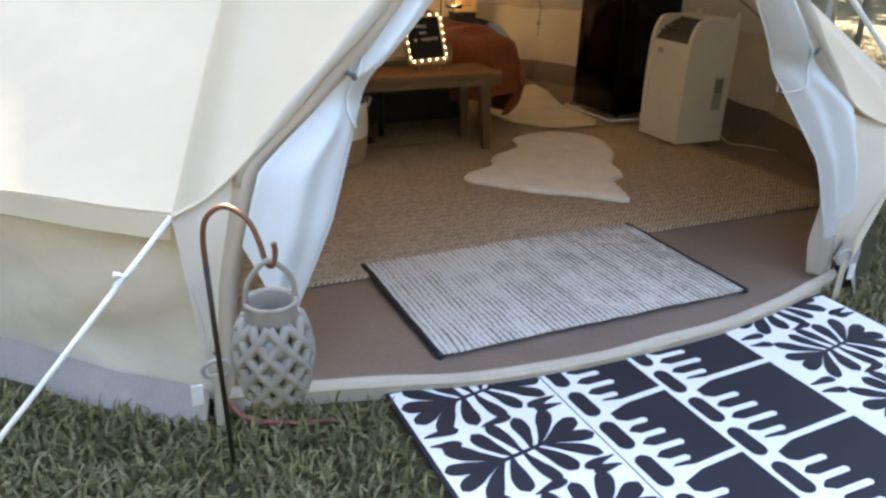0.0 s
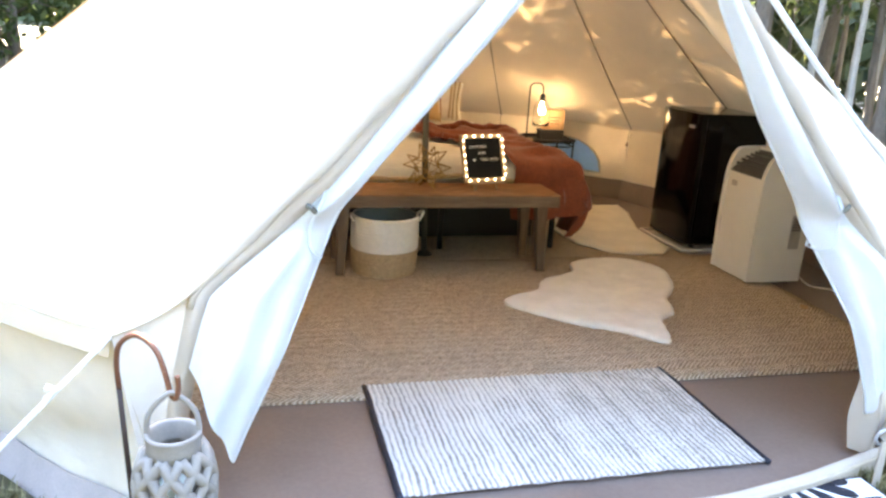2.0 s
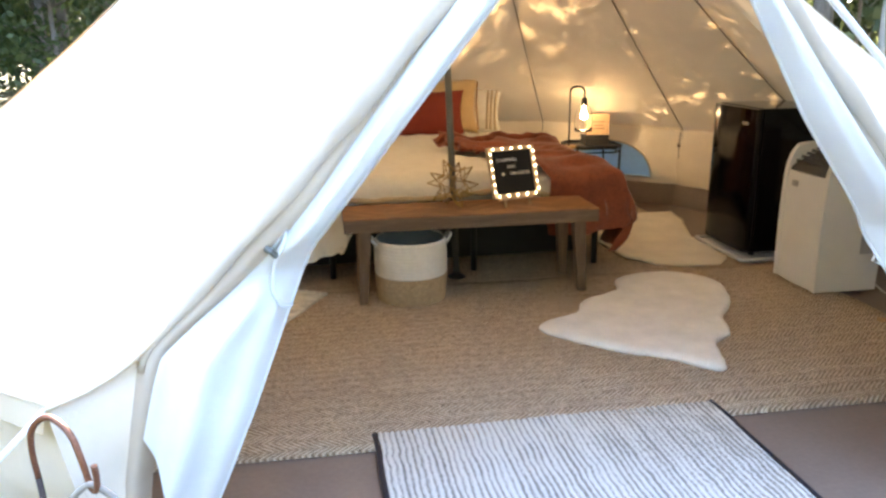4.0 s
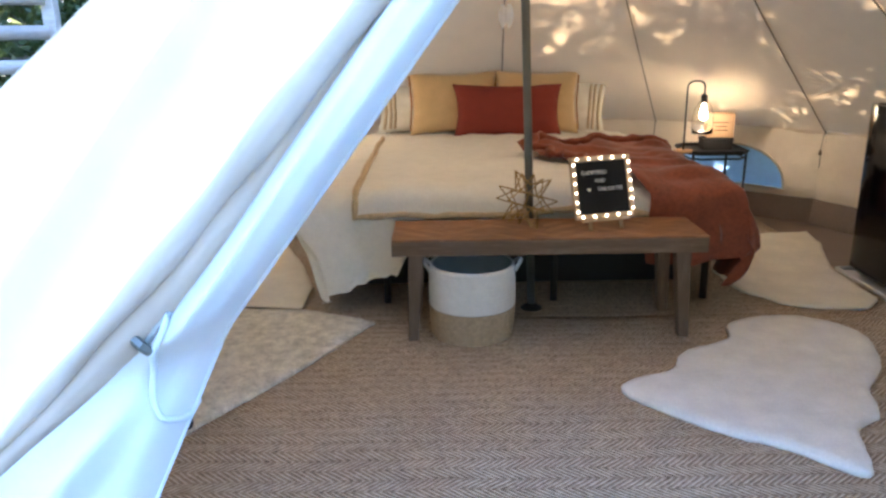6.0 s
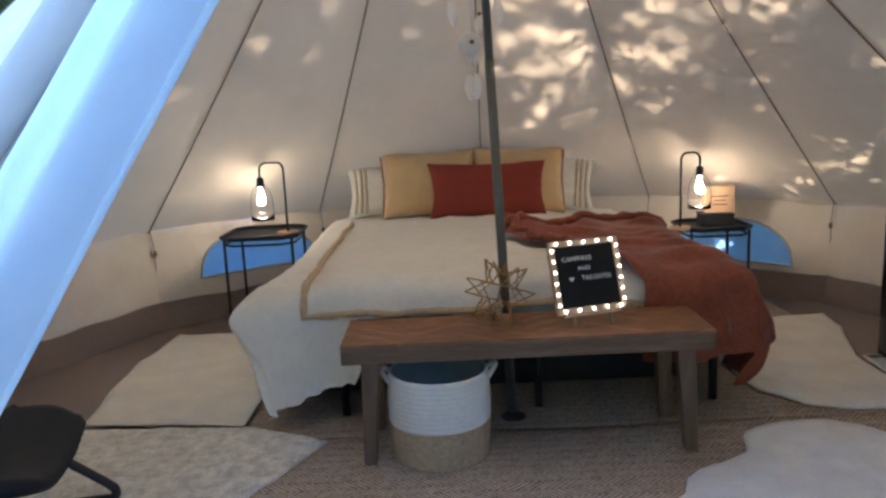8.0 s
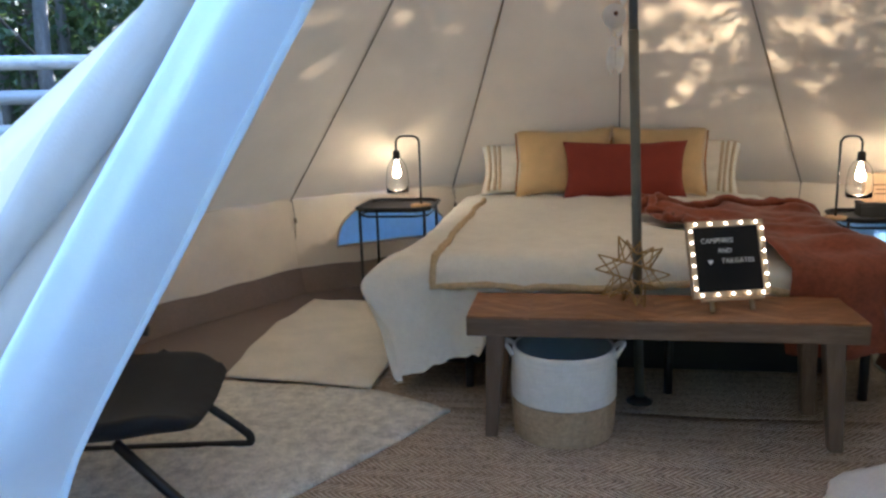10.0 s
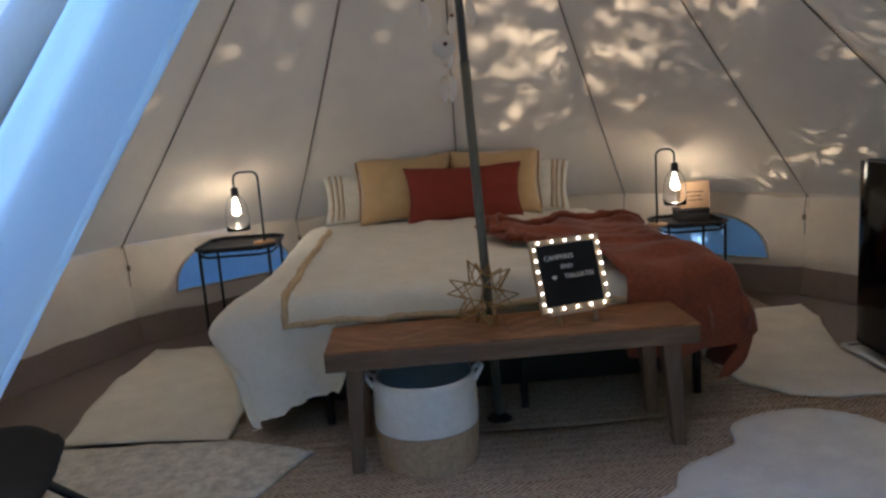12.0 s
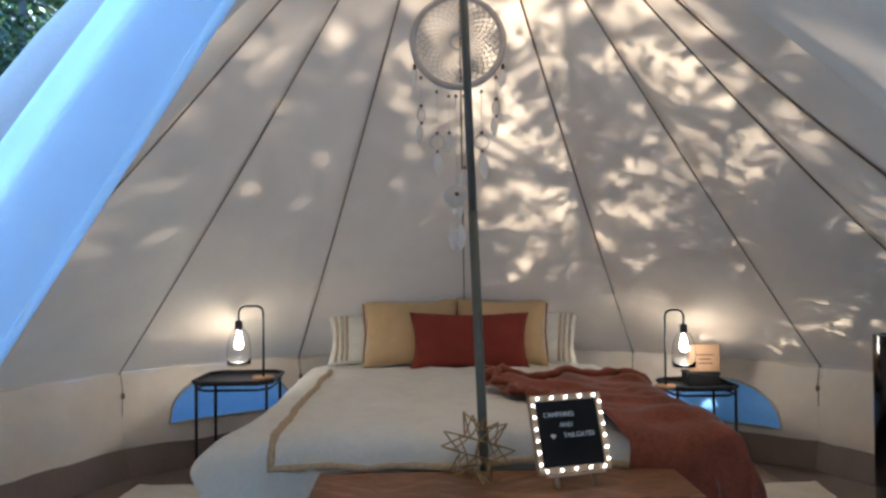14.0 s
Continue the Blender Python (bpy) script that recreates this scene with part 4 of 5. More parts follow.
rotm = Euler((0.5, 0.35, 0.3)).to_matrix()
cc = Vector((0, 0, 0.128))
for f in faces:
    tip = rotm @ ((core[f[0]] + core[f[1]] + core[f[2]]).normalized() * 0.138) + cc
    for i in f:
        part("wire", tube([rotm @ (core[i] * 0.066) + cc, tip], 0.0029, 5), BRASS, star)

# ---- basket ----
basket = thing("storage_basket", "white and jute rope basket standing under the bench", "basket", pose(-0.297, -0.245, 0.006))
def coil(prof_r, z0, z1, n):
    out = []
    for i in range(n * 4 + 1):
        z = z0 + (z1 - z0) * i / (n * 4)
        out.append((prof_r(z) + 0.0018 * abs(math.sin(math.pi * i / 4)), z))
    return out
pr = lambda z: 0.178 + 0.012 * math.sin(z / 0.36 * math.pi * 0.9)
part("lower_wall", lathe([(0.02, 0.0), (0.17, 0.0)] + coil(pr, 0.004, 0.145, 8), 48, cap=False), BASKETJ, basket, "natural jute lower half", smooth=True)
part("upper_wall", lathe(coil(pr, 0.146, 0.325, 10) + [(pr(0.325) - 0.004, 0.332), (pr(0.325) - 0.012, 0.328)], 48, cap=False), BASKETW, basket, smooth=True)
part("lining", lathe([(pr(0.325) - 0.012, 0.327), (0.172, 0.18), (0.165, 0.02), (0.01, 0.016)], 40, cap=False), BASKETI, basket, "blue-grey lining", smooth=True)
for sx in (-1, 1):
    part("handle", tube(smooth_path([(sx * 0.18, -0.06, 0.305), (sx * 0.205, -0.03, 0.332), (sx * 0.213, 0, 0.337), (sx * 0.205, 0.03, 0.332), (sx * 0.18, 0.06, 0.305)], 16), 0.009, 8), BASKETW, basket, smooth=True)

# ---- side tables and lamps ----
def side_table(x, y, h, w, label, rot=0):
    t_ = thing("side_table", label, "side table", pose(x, y, 0.0, 0, 0, rot), group="tables beside the bed")
    r = w / 2
    c = 0.30 * r
    octo = [(-r, -r + c), (-r + c, -r), (r - c, -r), (r, -r + c), (r, r - c), (r - c, r), (-r + c, r), (-r, r - c)]
    part("tray", slab(octo, h - 0.022, h - 0.014), BLACKM, t_)
    part("tray_rim", tube([(px, py, h - 0.004) for px, py in octo], 0.012, 6, closed=True), BLACKM, t_, smooth=False)
    part("hoop", tube([(px * 0.93, py * 0.93, h - 0.05) for px, py in octo], 0.007, 6, closed=True), BLACKM, t_)
    for sx in (-1, 1):
        for sy in (-1, 1):
            part("leg", tube([(sx * r * 0.88, sy * r * 0.88, 0.0), (sx * r * 0.88, sy * r * 0.88, h - 0.02)], 0.009, 8), BLACKM, t_, smooth=True)
        part("floor_bar", tube([(sx * r * 0.88, -r * 0.88, 0.006), (sx * r * 0.88, r * 0.88, 0.006)], 0.007, 6), BLACKM, t_)
    return t_


def bulb_lamp(x, y, z, flip, label, hh, reach):
    l_ = thing("table_lamp", label, "table lamp", pose(x, y, z), group="lamps beside the bed")
    part("base", lathe([(0.062, 0), (0.065, 0.004), (0.065, 0.016), (0.06, 0.02), (0.005, 0.02)], 28), DISC, l_, "round beech base", smooth=True)
    rr, dz = 0.042, hh - 0.46
    bx = flip * reach
    arc = [(flip * (rr - rr * math.cos(a)), 0, hh - rr + rr * math.sin(a)) for a in (math.pi / 2 * i / 6 for i in range(7))]
    arc += [(bx - flip * (rr - rr * math.sin(a)), 0, hh - rr + rr * math.cos(a)) for a in (math.pi / 2 * i / 6 for i in range(7))]
    part("stem", tube([(0, 0, 0.018), (0, 0, 0.2)] + arc + [(bx, 0, 0.37 + dz)], 0.0065, 8), BLACKM, l_, "black bent stem", smooth=True)
    part("socket", lathe([(0.008, 0.375), (0.021, 0.37), (0.024, 0.318), (0.018, 0.312)], 16), BLACKM, l_, "black lamp socket", smooth=True, loc=(bx, 0, dz))
    part("bulb", lathe([(0.009, 0.305), (0.012, 0.29), (0.021, 0.258), (0.024, 0.238), (0.020, 0.216), (0.004, 0.205)], 18), FILAMENT, l_, "glowing filament bulb", smooth=True, loc=(bx, 0, dz))
    glass_ = [(0.025, 0.325), (0.040, 0.312), (0.058, 0.28), (0.068, 0.23), (0.072, 0.17), (0.070, 0.115)]
    sh = part("shade", lathe(glass_ + [(r - 0.002, z_) for r, z_ in reversed(glass_)] + glass_[:1], 28, cap=False), GLASS, l_, "clear glass shade", smooth=True, loc=(bx, 0, dz))
    sh.visible_shadow = False
    li = bpy.data.lights.new("bulb_light", "POINT")
    li.energy, li.color, li.shadow_soft_size = BULB_WATTS, (1.0, 0.62, 0.28), 0.03
    lo = new("bulb_light", li)
    lo.parent = l_
    lo.location = (bx, -0.036, 0.23 + dz)
    return l_


side_table(-1.365, 1.76, 0.575, 0.46, "black metal tray table holding a lamp")
side_table(1.445, 1.84, 0.485, 0.40, "black metal tray table with lamp and boxes")
bulb_lamp(-1.205, 1.68, 0.563, -1, "bare bulb lamp with bent black stem, lit", 0.44, 0.145)
bulb_lamp(1.215, 1.72, 0.473, 1, "bare bulb lamp with bent black stem, lit", 0.475, 0.115)
card = thing("card_box", "tan card box printed with dark lines", "box", pose(1.50, 1.87, 0.5555, 0, 0, -6))
part("carton", box(-0.09, -0.05, 0, 0.09, 0.05, 0.165, 0.003), KRAFT, card)
for i, w in enumerate((0.105, 0.075, 0.09)):
    part("print", box(-w / 2, -0.0515, 0.10 - 0.026 * i, w / 2, -0.0503, 0.107 - 0.026 * i), INK, card, "bars of dark print")
db = thing("storage_tin", "low dark grey tin under a card box", "box", pose(1.48, 1.86, 0.473, 0, 0, -4))
part("tin", box(-0.10, -0.07, 0, 0.10, 0.07, 0.062, 0.006), DARKT, db)
part("lid", box(-0.103, -0.073, 0.063, 0.103, 0.073, 0.082, 0.005), DARKT, db)

# ---- fridge ----
fr = thing("bar_fridge", "gloss black bar fridge standing on a white tray", "fridge")
fx, fy0, fy1, fh = 1.755, 0.015, 0.52, 0.915
part("cabinet", box(fx + 0.055, fy0, 0.05, fx + 0.50, fy1, fh, 0.008), FRIDGE, fr)


def fridge_door():
    """A door whose front is gently crowned, with rounded upright edges."""
    cy, hw_, plan = (fy0 + fy1) / 2, (fy1 - fy0) / 2 - 0.002, []
    for i in range(49):
        q = -1 + 2 * i / 48
        plan.append((fx + 0.020 * abs(q) ** 4 + 0.026 * max(0, (abs(q) - 0.93) / 0.07) ** 3, cy + hw_ * q))
    plan += [(fx + 0.048, cy + hw_), (fx + 0.048, cy - hw_)]
    bm = slab(plan, 0.055, fh - 0.004)
    bm.normal_update()
    for e in bm.edges:
        e.smooth = e.calc_face_angle(0) < 0.6
    return bm


part("door", fridge_door(), FRIDGE, fr, smooth=True)
part("door_seal", box(fx + 0.0485, fy0 + 0.01, 0.06, fx + 0.0545, fy1 - 0.01, fh - 0.012), GREYP, fr)
part("badge", box(fx + 0.0005, fy0 + 0.075, 0.815, fx + 0.0075, fy0 + 0.135, 0.832, 0.001), BADGE, fr, "small silver badge")
for y in (fy0 + 0.05, fy1 - 0.05):
    for x in (fx + 0.09, fx + 0.45):
        part("foot", lathe([(0.018, 0.026), (0.018, 0.05)], 12), GREYP, fr, loc=(x, y, 0))
tr = thing("drip_tray", "shallow white tray under the fridge", "tray")
part("pan", box(fx - 0.02, fy0 - 0.03, 0.0, fx + 0.52, fy1 + 0.02, 0.012, 0.003), WHITEP, tr)
part("rim", tube([(fx - 0.025, fy0 - 0.035, 0.018), (fx + 0.525, fy0 - 0.035, 0.018), (fx + 0.525, fy1 + 0.025, 0.018), (fx - 0.025, fy1 + 0.025, 0.018)], 0.013, 8, closed=True), WHITEP, tr, smooth=True)

# ---- portable air conditioner ----
ac = thing("air_conditioner", "white portable air conditioner with dark top vent", "air conditioner")
ax0, ax1, ay0, ay1 = 1.775, 2.13, -0.655, -0.285


def ac_side(y0, y1, bm=None):
    prof = [(ax0, 0.02), (ax0 - 0.004, 0.30), (ax0, 0.55), (ax0 + 0.012, 0.66), (ax0 + 0.045, 0.735), (ax0 + 0.10, 0.762), (ax1 - 0.03, 0.765), (ax1, 0.74), (ax1, 0.02)]
    pp = smooth_path([(x, 0, z) for x, z in prof], 48)
    bm = bm or bmesh.new()
    a = [bm.verts.new((p.x, y0, p.z)) for p in pp]
    b = [bm.verts.new((p.x, y1, p.z)) for p in pp]
    bm.faces.new(a)
    bm.faces.new(b[::-1])
    n = len(pp)
    for i in range(n):
        bm.faces.new((a[i], a[(i + 1) % n], b[(i + 1) % n], b[i]))
    return bm


for y0, y1 in ((ay0, ay0 + 0.030), (ay1 - 0.030, ay1)):
    bm = ac_side(y0, y1)
    bmesh.ops.bevel(bm, geom=[e for e in bm.edges if len(e.link_faces) == 2 and e.calc_face_angle(0) > 0.9], offset=0.009, segments=3, affect="EDGES")
    part("side_panel", bm, WHITEP, ac, smooth=False)


def ac_front(u, v):
    z = 0.022 + 0.60 * v
    return Vector((ax0 + 0.004 - 0.010 * math.sin(math.pi * u) + 0.02 * max(0, v - 0.85) / 0.15 * 0.5, ay0 + 0.0305 + (ay1 - ay0 - 0.061) * u, z))


bm = sheet(ac_front, 14, 20)
part("front_panel", bm, WHITEP, ac, smooth=True)
part("core", box(ax0 + 0.02, ay0 + 0.031, 0.02, ax1 - 0.01, ay1 - 0.031, 0.60), WHITEP, ac)
part("vent_well", sheet(lambda u, v: Vector((ax0 + 0.015 + 0.20 * v, ay0 + 0.0305 + (ay1 - ay0 - 0.061) * u, 0.622 + 0.10 * v ** 0.6)), 6, 10), GREYP, ac, "dark grey vent", smooth=True)
for i in range(6):
    f = (i + 0.5) / 6
    part("louvre", box(ax0 + 0.025 + 0.17 * f, ay0 + 0.04, 0.640 + 0.10 * f ** 0.6, ax0 + 0.032 + 0.17 * f, ay1 - 0.04, 0.655 + 0.10 * f ** 0.6, 0.001), GREYP, ac)
part("top_panel", box(ax0 + 0.19, ay0 + 0.0305, 0.70, ax1 - 0.004, ay1 - 0.0305, 0.7645, 0.006), WHITEP, ac)
part("badge", box(ax0 - 0.0115, ay1 - 0.145, 0.545, ax0 - 0.006, ay1 - 0.095, 0.577, 0.003), BADGE, ac, "grey badge")
part("intake_label", box(ax1 - 0.12, ay0 - 0.0025, 0.22, ax1 - 0.05, ay0 - 0.0003, 0.42, 0.001), BADGE, ac, "grey rating panel")
for i in range(5):
    part("intake_slot", box(ax1 - 0.113, ay0 - 0.004, 0.33 + 0.016 * i, ax1 - 0.057, ay0 - 0.0026, 0.338 + 0.016 * i), GREYP, ac)
part("grip", box(ax1 - 0.20, ay0 - 0.003, 0.55, ax1 - 0.12, ay0 - 0.0003, 0.575, 0.001), WHITEP, ac)
for x in (ax0 + 0.05, ax1 - 0.05):
    for y in (ay0 + 0.05, ay1 - 0.05):
        part("castor", lathe([(0.018, 0.0), (0.018, 0.022)], 12), GREYP, ac, loc=(x, y, 0))
ld = thing("power_cord", "white power cord lying on the groundsheet", "cord")
part("lead", tube(smooth_path([(2.12, -0.67, 0.05), (2.16, -0.72, 0.012), (2.25, -0.78, 0.008), (2.33, -0.95, 0.01)], 20), 0.004, 6), WHITEP, ld, smooth=True)
dk = thing("bottle_cap", "small round tan cap lying on the jute rug", "cap", pose(1.86, -1.05, 0.011))
part("disc", lathe([(0.02, 0), (0.022, 0.004), (0.02, 0.012), (0.004, 0.013)], 16), KRAFT, dk, smooth=True)

# ---- low black chair ----
ch = thing("lounge_chair", "low black padded chair on bent tube legs", "chair", pose(-1.713, -0.885, 0.0, 0, 0, 11))


def seat(u, v, under=0.0):
    """A padded shell: rounded front lip, dished middle, low back that rises behind."""
    s = 2 * u - 1
    x = -0.36 + 0.69 * v
    half = 0.325 * (1 - 0.35 * max(0, (v - 0.62) / 0.38) ** 2.2)
    z = 0.315 + 0.045 * s * s + 0.035 * v - 0.05 * max(0, (v - 0.8) / 0.2) ** 2
    z += 0.36 * max(0, (0.30 - v) / 0.30) ** 1.3
    x -= 0.10 * max(0, (0.30 - v) / 0.30)
    round_ = (max(0, 1 - abs(s) ** 4)) ** 0.5 * (max(0, 1 - max(0, (v - 0.7) / 0.3) ** 4)) ** 0.5
    return Vector((x, s * half, z - under * (0.012 + 0.065 * round_)))


bm = sheet(lambda u, v: seat(u, v), 26, 36)
sheet(lambda u, v: seat(u, v, 1.0), 26, 36, bm)
bmesh.ops.remove_doubles(bm, verts=bm.verts, dist=0.0125)
part("seat", bm, CHAIRF, ch, "black padded seat", smooth=True)
for sy in (-1, 1):
    y = sy * 0.285
    part("sled_leg", tube(smooth_path([(0.12, y * 0.80, 0.285), (0.20, y * 0.9, 0.22), (0.345, y, 0.085), (0.372, y, 0.05), (0.36, y, 0.028), (0.32, y, 0.027), (0.0, y, 0.027), (-0.28, y, 0.027), (-0.33, y, 0.05), (-0.22, y * 0.9, 0.27)], 60), 0.0155, 10), BLACKM, ch, smooth=True)
    part("arm", tube(smooth_path([(-0.42, sy * 0.34, 0.47), (-0.15, sy * 0.36, 0.45), (0.02, sy * 0.36, 0.44)], 14), 0.02, 10), BLACKM, ch, smooth=True)
    for dx in (-0.06, -0.14):
        part("arm_post", tube([(dx, sy * 0.36, 0.44), (dx + 0.05, sy * 0.29, 0.30)], 0.011, 8), BLACKM, ch, smooth=True)

# ---- dream catcher ----
dc = thing("dream_catcher", "white dream catcher with feathers hanging behind the pole", "dream catcher", pose(-0.075, 0.60, 2.265))
DR = 0.208
part("hoop", tube([(DR * math.cos(a), 0, DR * math.sin(a)) for a in (2 * math.pi * i / 48 for i in range(48))], 0.0145, 8, closed=True), THREAD, dc, smooth=True)
part("hanger", tube([(0, 0, DR), (0.0, -0.03, 0.48)], 0.002, 5), THREAD, dc)
NS, RNG = 32, 9
for k in range(RNG):
    r0 = 0.04 + (DR - 0.045) * k / RNG
    r1 = 0.04 + (DR - 0.045) * (k + 1) / RNG
    pts = []
    for i in range(NS * 2):
        a = 2 * math.pi * (i / 2 + 0.25 * (k % 2)) / NS
        r = r0 if i % 2 else r1
        pts.append((r * math.cos(a), 0, r * math.sin(a)))
    part("web_thread", tube(pts, 0.0036, 4, closed=True), THREAD, dc)
part("centre_ring", tube([(0.034 * math.cos(a), 0, 0.034 * math.sin(a)) for a in (2 * math.pi * i / 24 for i in range(24))], 0.006, 6, closed=True), THREAD, dc, smooth=True)


def feather(x, z, s, tilt=0.0):
    def fn(u, v):
        w = 0.019 * s * math.sin(math.pi * min(1, v * 0.93 + 0.07)) ** 0.7
        return Vector((x + (u - 0.5) * 2 * w + tilt * v * s * 0.1, 0.006 * math.sin(u * 3), z - 0.10 * s * v))
    part("feather", sheet(fn, 4, 12), FEATHER, dc, "white feather", smooth=True)


def bead(x, z, r=0.0095):
    bm = bmesh.new()
    bmesh.ops.create_icosphere(bm, subdivisions=1, radius=r, matrix=Matrix.Translation((x, 0, z)))
    part("bead", bm, BEAD, dc, "brown wooden bead", smooth=True)


part("woven_disc", lathe([(0.002, -0.002), (0.05, -0.002), (0.053, 0.0), (0.05, 0.002), (0.002, 0.002)], 24), FEATHER, dc, "small white woven disc", smooth=True, loc=pose(-0.02, 0, -0.71, 90, 0, 0))


def little_hoop(x, z, r, squash=1.0):
    part("small_hoop", tube([(x + r * squash * math.cos(a), 0, z + r * math.sin(a)) for a in (2 * math.pi * i / 20 for i in range(20))], 0.003, 5, closed=True), THREAD, dc)


for x, z0, z1, kind in ((-0.172, -0.115, -0.36, "o"), (0.172, -0.115, -0.33, "o"), (-0.10, -0.18, -0.47, "O"), (0.105, -0.18, -0.47, "O"), (-0.045, -0.2, -0.42, "f"), (-0.012, -0.2, -0.92, "s"), (0.025, -0.2, -0.58, "f"), (-0.2, -0.06, -0.12, "f"), (0.205, -0.06, -0.12, "f")):
    part("strand", tube([(x, 0, z0), (x, 0.002, z1)], 0.0014, 4), THREAD, dc)
    bead(x, z0 - 0.05)
    if kind == "o":
        bead(x, z1 + 0.065), little_hoop(x, z1 + 0.025, 0.033, 0.5), bead(x, z1 - 0.014)
        feather(x - 0.01, z1 - 0.02, 0.9)
    elif kind == "O":
        bead(x, z1 + 0.05), little_hoop(x, z1 + 0.008, 0.033), bead(x, z1 - 0.035)
        feather(x, z1 - 0.04, 1.25, 0.1)
    elif kind == "f":
        bead(x, z1)
        feather(x, z1, 0.95, -0.1)
    else:
        bead(x, z1 + 0.22, 0.012)
        feather(x - 0.012, z1 + 0.21, 0.9), feather(x + 0.012, z1 + 0.2, 0.9), feather(x - 0.018, z1 + 0.08, 1.2), feather(x + 0.016, z1 + 0.08, 1.2)

# ---- shepherd's hook and lantern ----
hk = thing("shepherd_hook", "coppery iron crook pushed into the grass", "hook")
part("rod", tube([(-1.268, -2.655, -0.10), (-1.285, -2.69, 0.3), (-1.294, -2.70, 0.56)], 0.006, 8), IRON, hk, "dark iron rod", smooth=True)
part("crook", tube(smooth_path([(-1.294, -2.70, 0.56), (-1.295, -2.705, 0.62), (-1.285, -2.712, 0.668), (-1.25, -2.725, 0.693), (-1.21, -2.75, 0.67), (-1.19, -2.768, 0.62), (-1.18, -2.775, 0.575), (-1.168, -2.785, 0.572), (-1.163, -2.79, 0.60), (-1.165, -2.79, 0.625)], 44), 0.006, 8), COPPER, hk, "copper-coloured crook", smooth=True)
la = thing("lantern", "whitewashed ceramic lantern with a pierced lattice, hanging", "lantern", pose(-1.178, -2.785, 0.252) @ Matrix.Scale(0.95, 4))
LP = [(0.058, 0.0), (0.062, 0.012), (0.074, 0.05), (0.083, 0.10), (0.083, 0.14), (0.075, 0.185), (0.062, 0.212), (0.055, 0.222)]


def lr(z):
    for (ra, za), (rb, zb) in zip(LP, LP[1:]):
        if z <= zb:
            return ra + (rb - ra) * (z - za) / (zb - za)
    return LP[-1][0]


NL = 10
for s in (-1, 1):
    for k in range(NL):
        pts = []
        for i in range(22):
            z = 0.012 + 0.20 * i / 21
            a = 2 * math.pi * k / NL + s * (i / 21) * 2 * math.pi * 3.0 / NL
            pts.append((lr(z) * math.cos(a), lr(z) * math.sin(a), z))
        part("lattice_strip", tube(pts, 0.0125, 6), LANTERN, la, smooth=True)
part("base", lathe([(0.004, 0.0), (0.058, 0.0), (0.064, 0.012), (0.06, 0.018), (0.004, 0.014)], 28), LANTERN, la, smooth=True)
part("neck", lathe([(0.052, 0.205), (0.062, 0.208), (0.058, 0.225), (0.060, 0.247), (0.063, 0.255), (0.055, 0.257), (0.050, 0.25), (0.048, 0.21)], 32, cap=False), LANTERN, la, smooth=True)
part("candle", lathe([(0.004, 0.014), (0.036, 0.014), (0.036, 0.13), (0.03, 0.135), (0.004, 0.128)], 20), CANDLE, la, "pale candle", smooth=True)
part("bail", tube(smooth_path([(-0.056, 0, 0.235), (-0.05, 0, 0.30), (-0.012, 0, 0.345), (0.012, 0, 0.345), (0.05, 0, 0.30), (0.056, 0, 0.235)], 30), 0.0065, 8), LANTERN, la, "cream rope handle", smooth=True)

# ---- patterned outdoor mat ----
om = thing("outdoor_mat", "black and white patterned outdoor mat on the grass", "mat", pose(0.065, -2.50, -0.012, 0, 0, 0.5))
MW, ML = 0.885, 2.4
part("ground_cloth", box(-MW, -ML, -0.004, MW, 0, 0.004, 0.002), MATBLK, om)


def pile(outline, up=0.0015, mat=None, nm="pattern"):
    return part(nm, slab(outline, 0.0042, 0.0042 + up), mat or MATWHT, om)


def leaf(x, y, ang, ln, w, bend=0.0, up=0.003):
    """A blunt curved leaf that widens from its root to a round end."""
    mid_, n = [], 12
    for i in range(n + 1):
        f = i / n
        a = ang + bend * f
        mid_.append((x + ln * f * math.cos(a), y + ln * f * math.sin(a), a + bend * f, w * (0.14 + 0.86 * min(1.0, f / 0.62)) * max(0.0, 1 - max(0.0, (f - 0.72) / 0.28) ** 2.4) ** 0.5))
    pts = [(px - math.sin(a) * h, py + math.cos(a) * h) for px, py, a, h in mid_] + [(px + math.sin(a) * h, py - math.cos(a) * h) for px, py, a, h in mid_[-2::-1]]
    pts = [(min(MW - 0.01, max(-MW + 0.01, px + 0.003 * wob(px, py, 0, 30))), min(-0.01, max(-ML + 0.01, py + 0.003 * wob(py, px, 4, 30)))) for px, py in pts]
    return pile(pts, up + 0.0012 * random.random(), MATBLK, "leaf_motif")


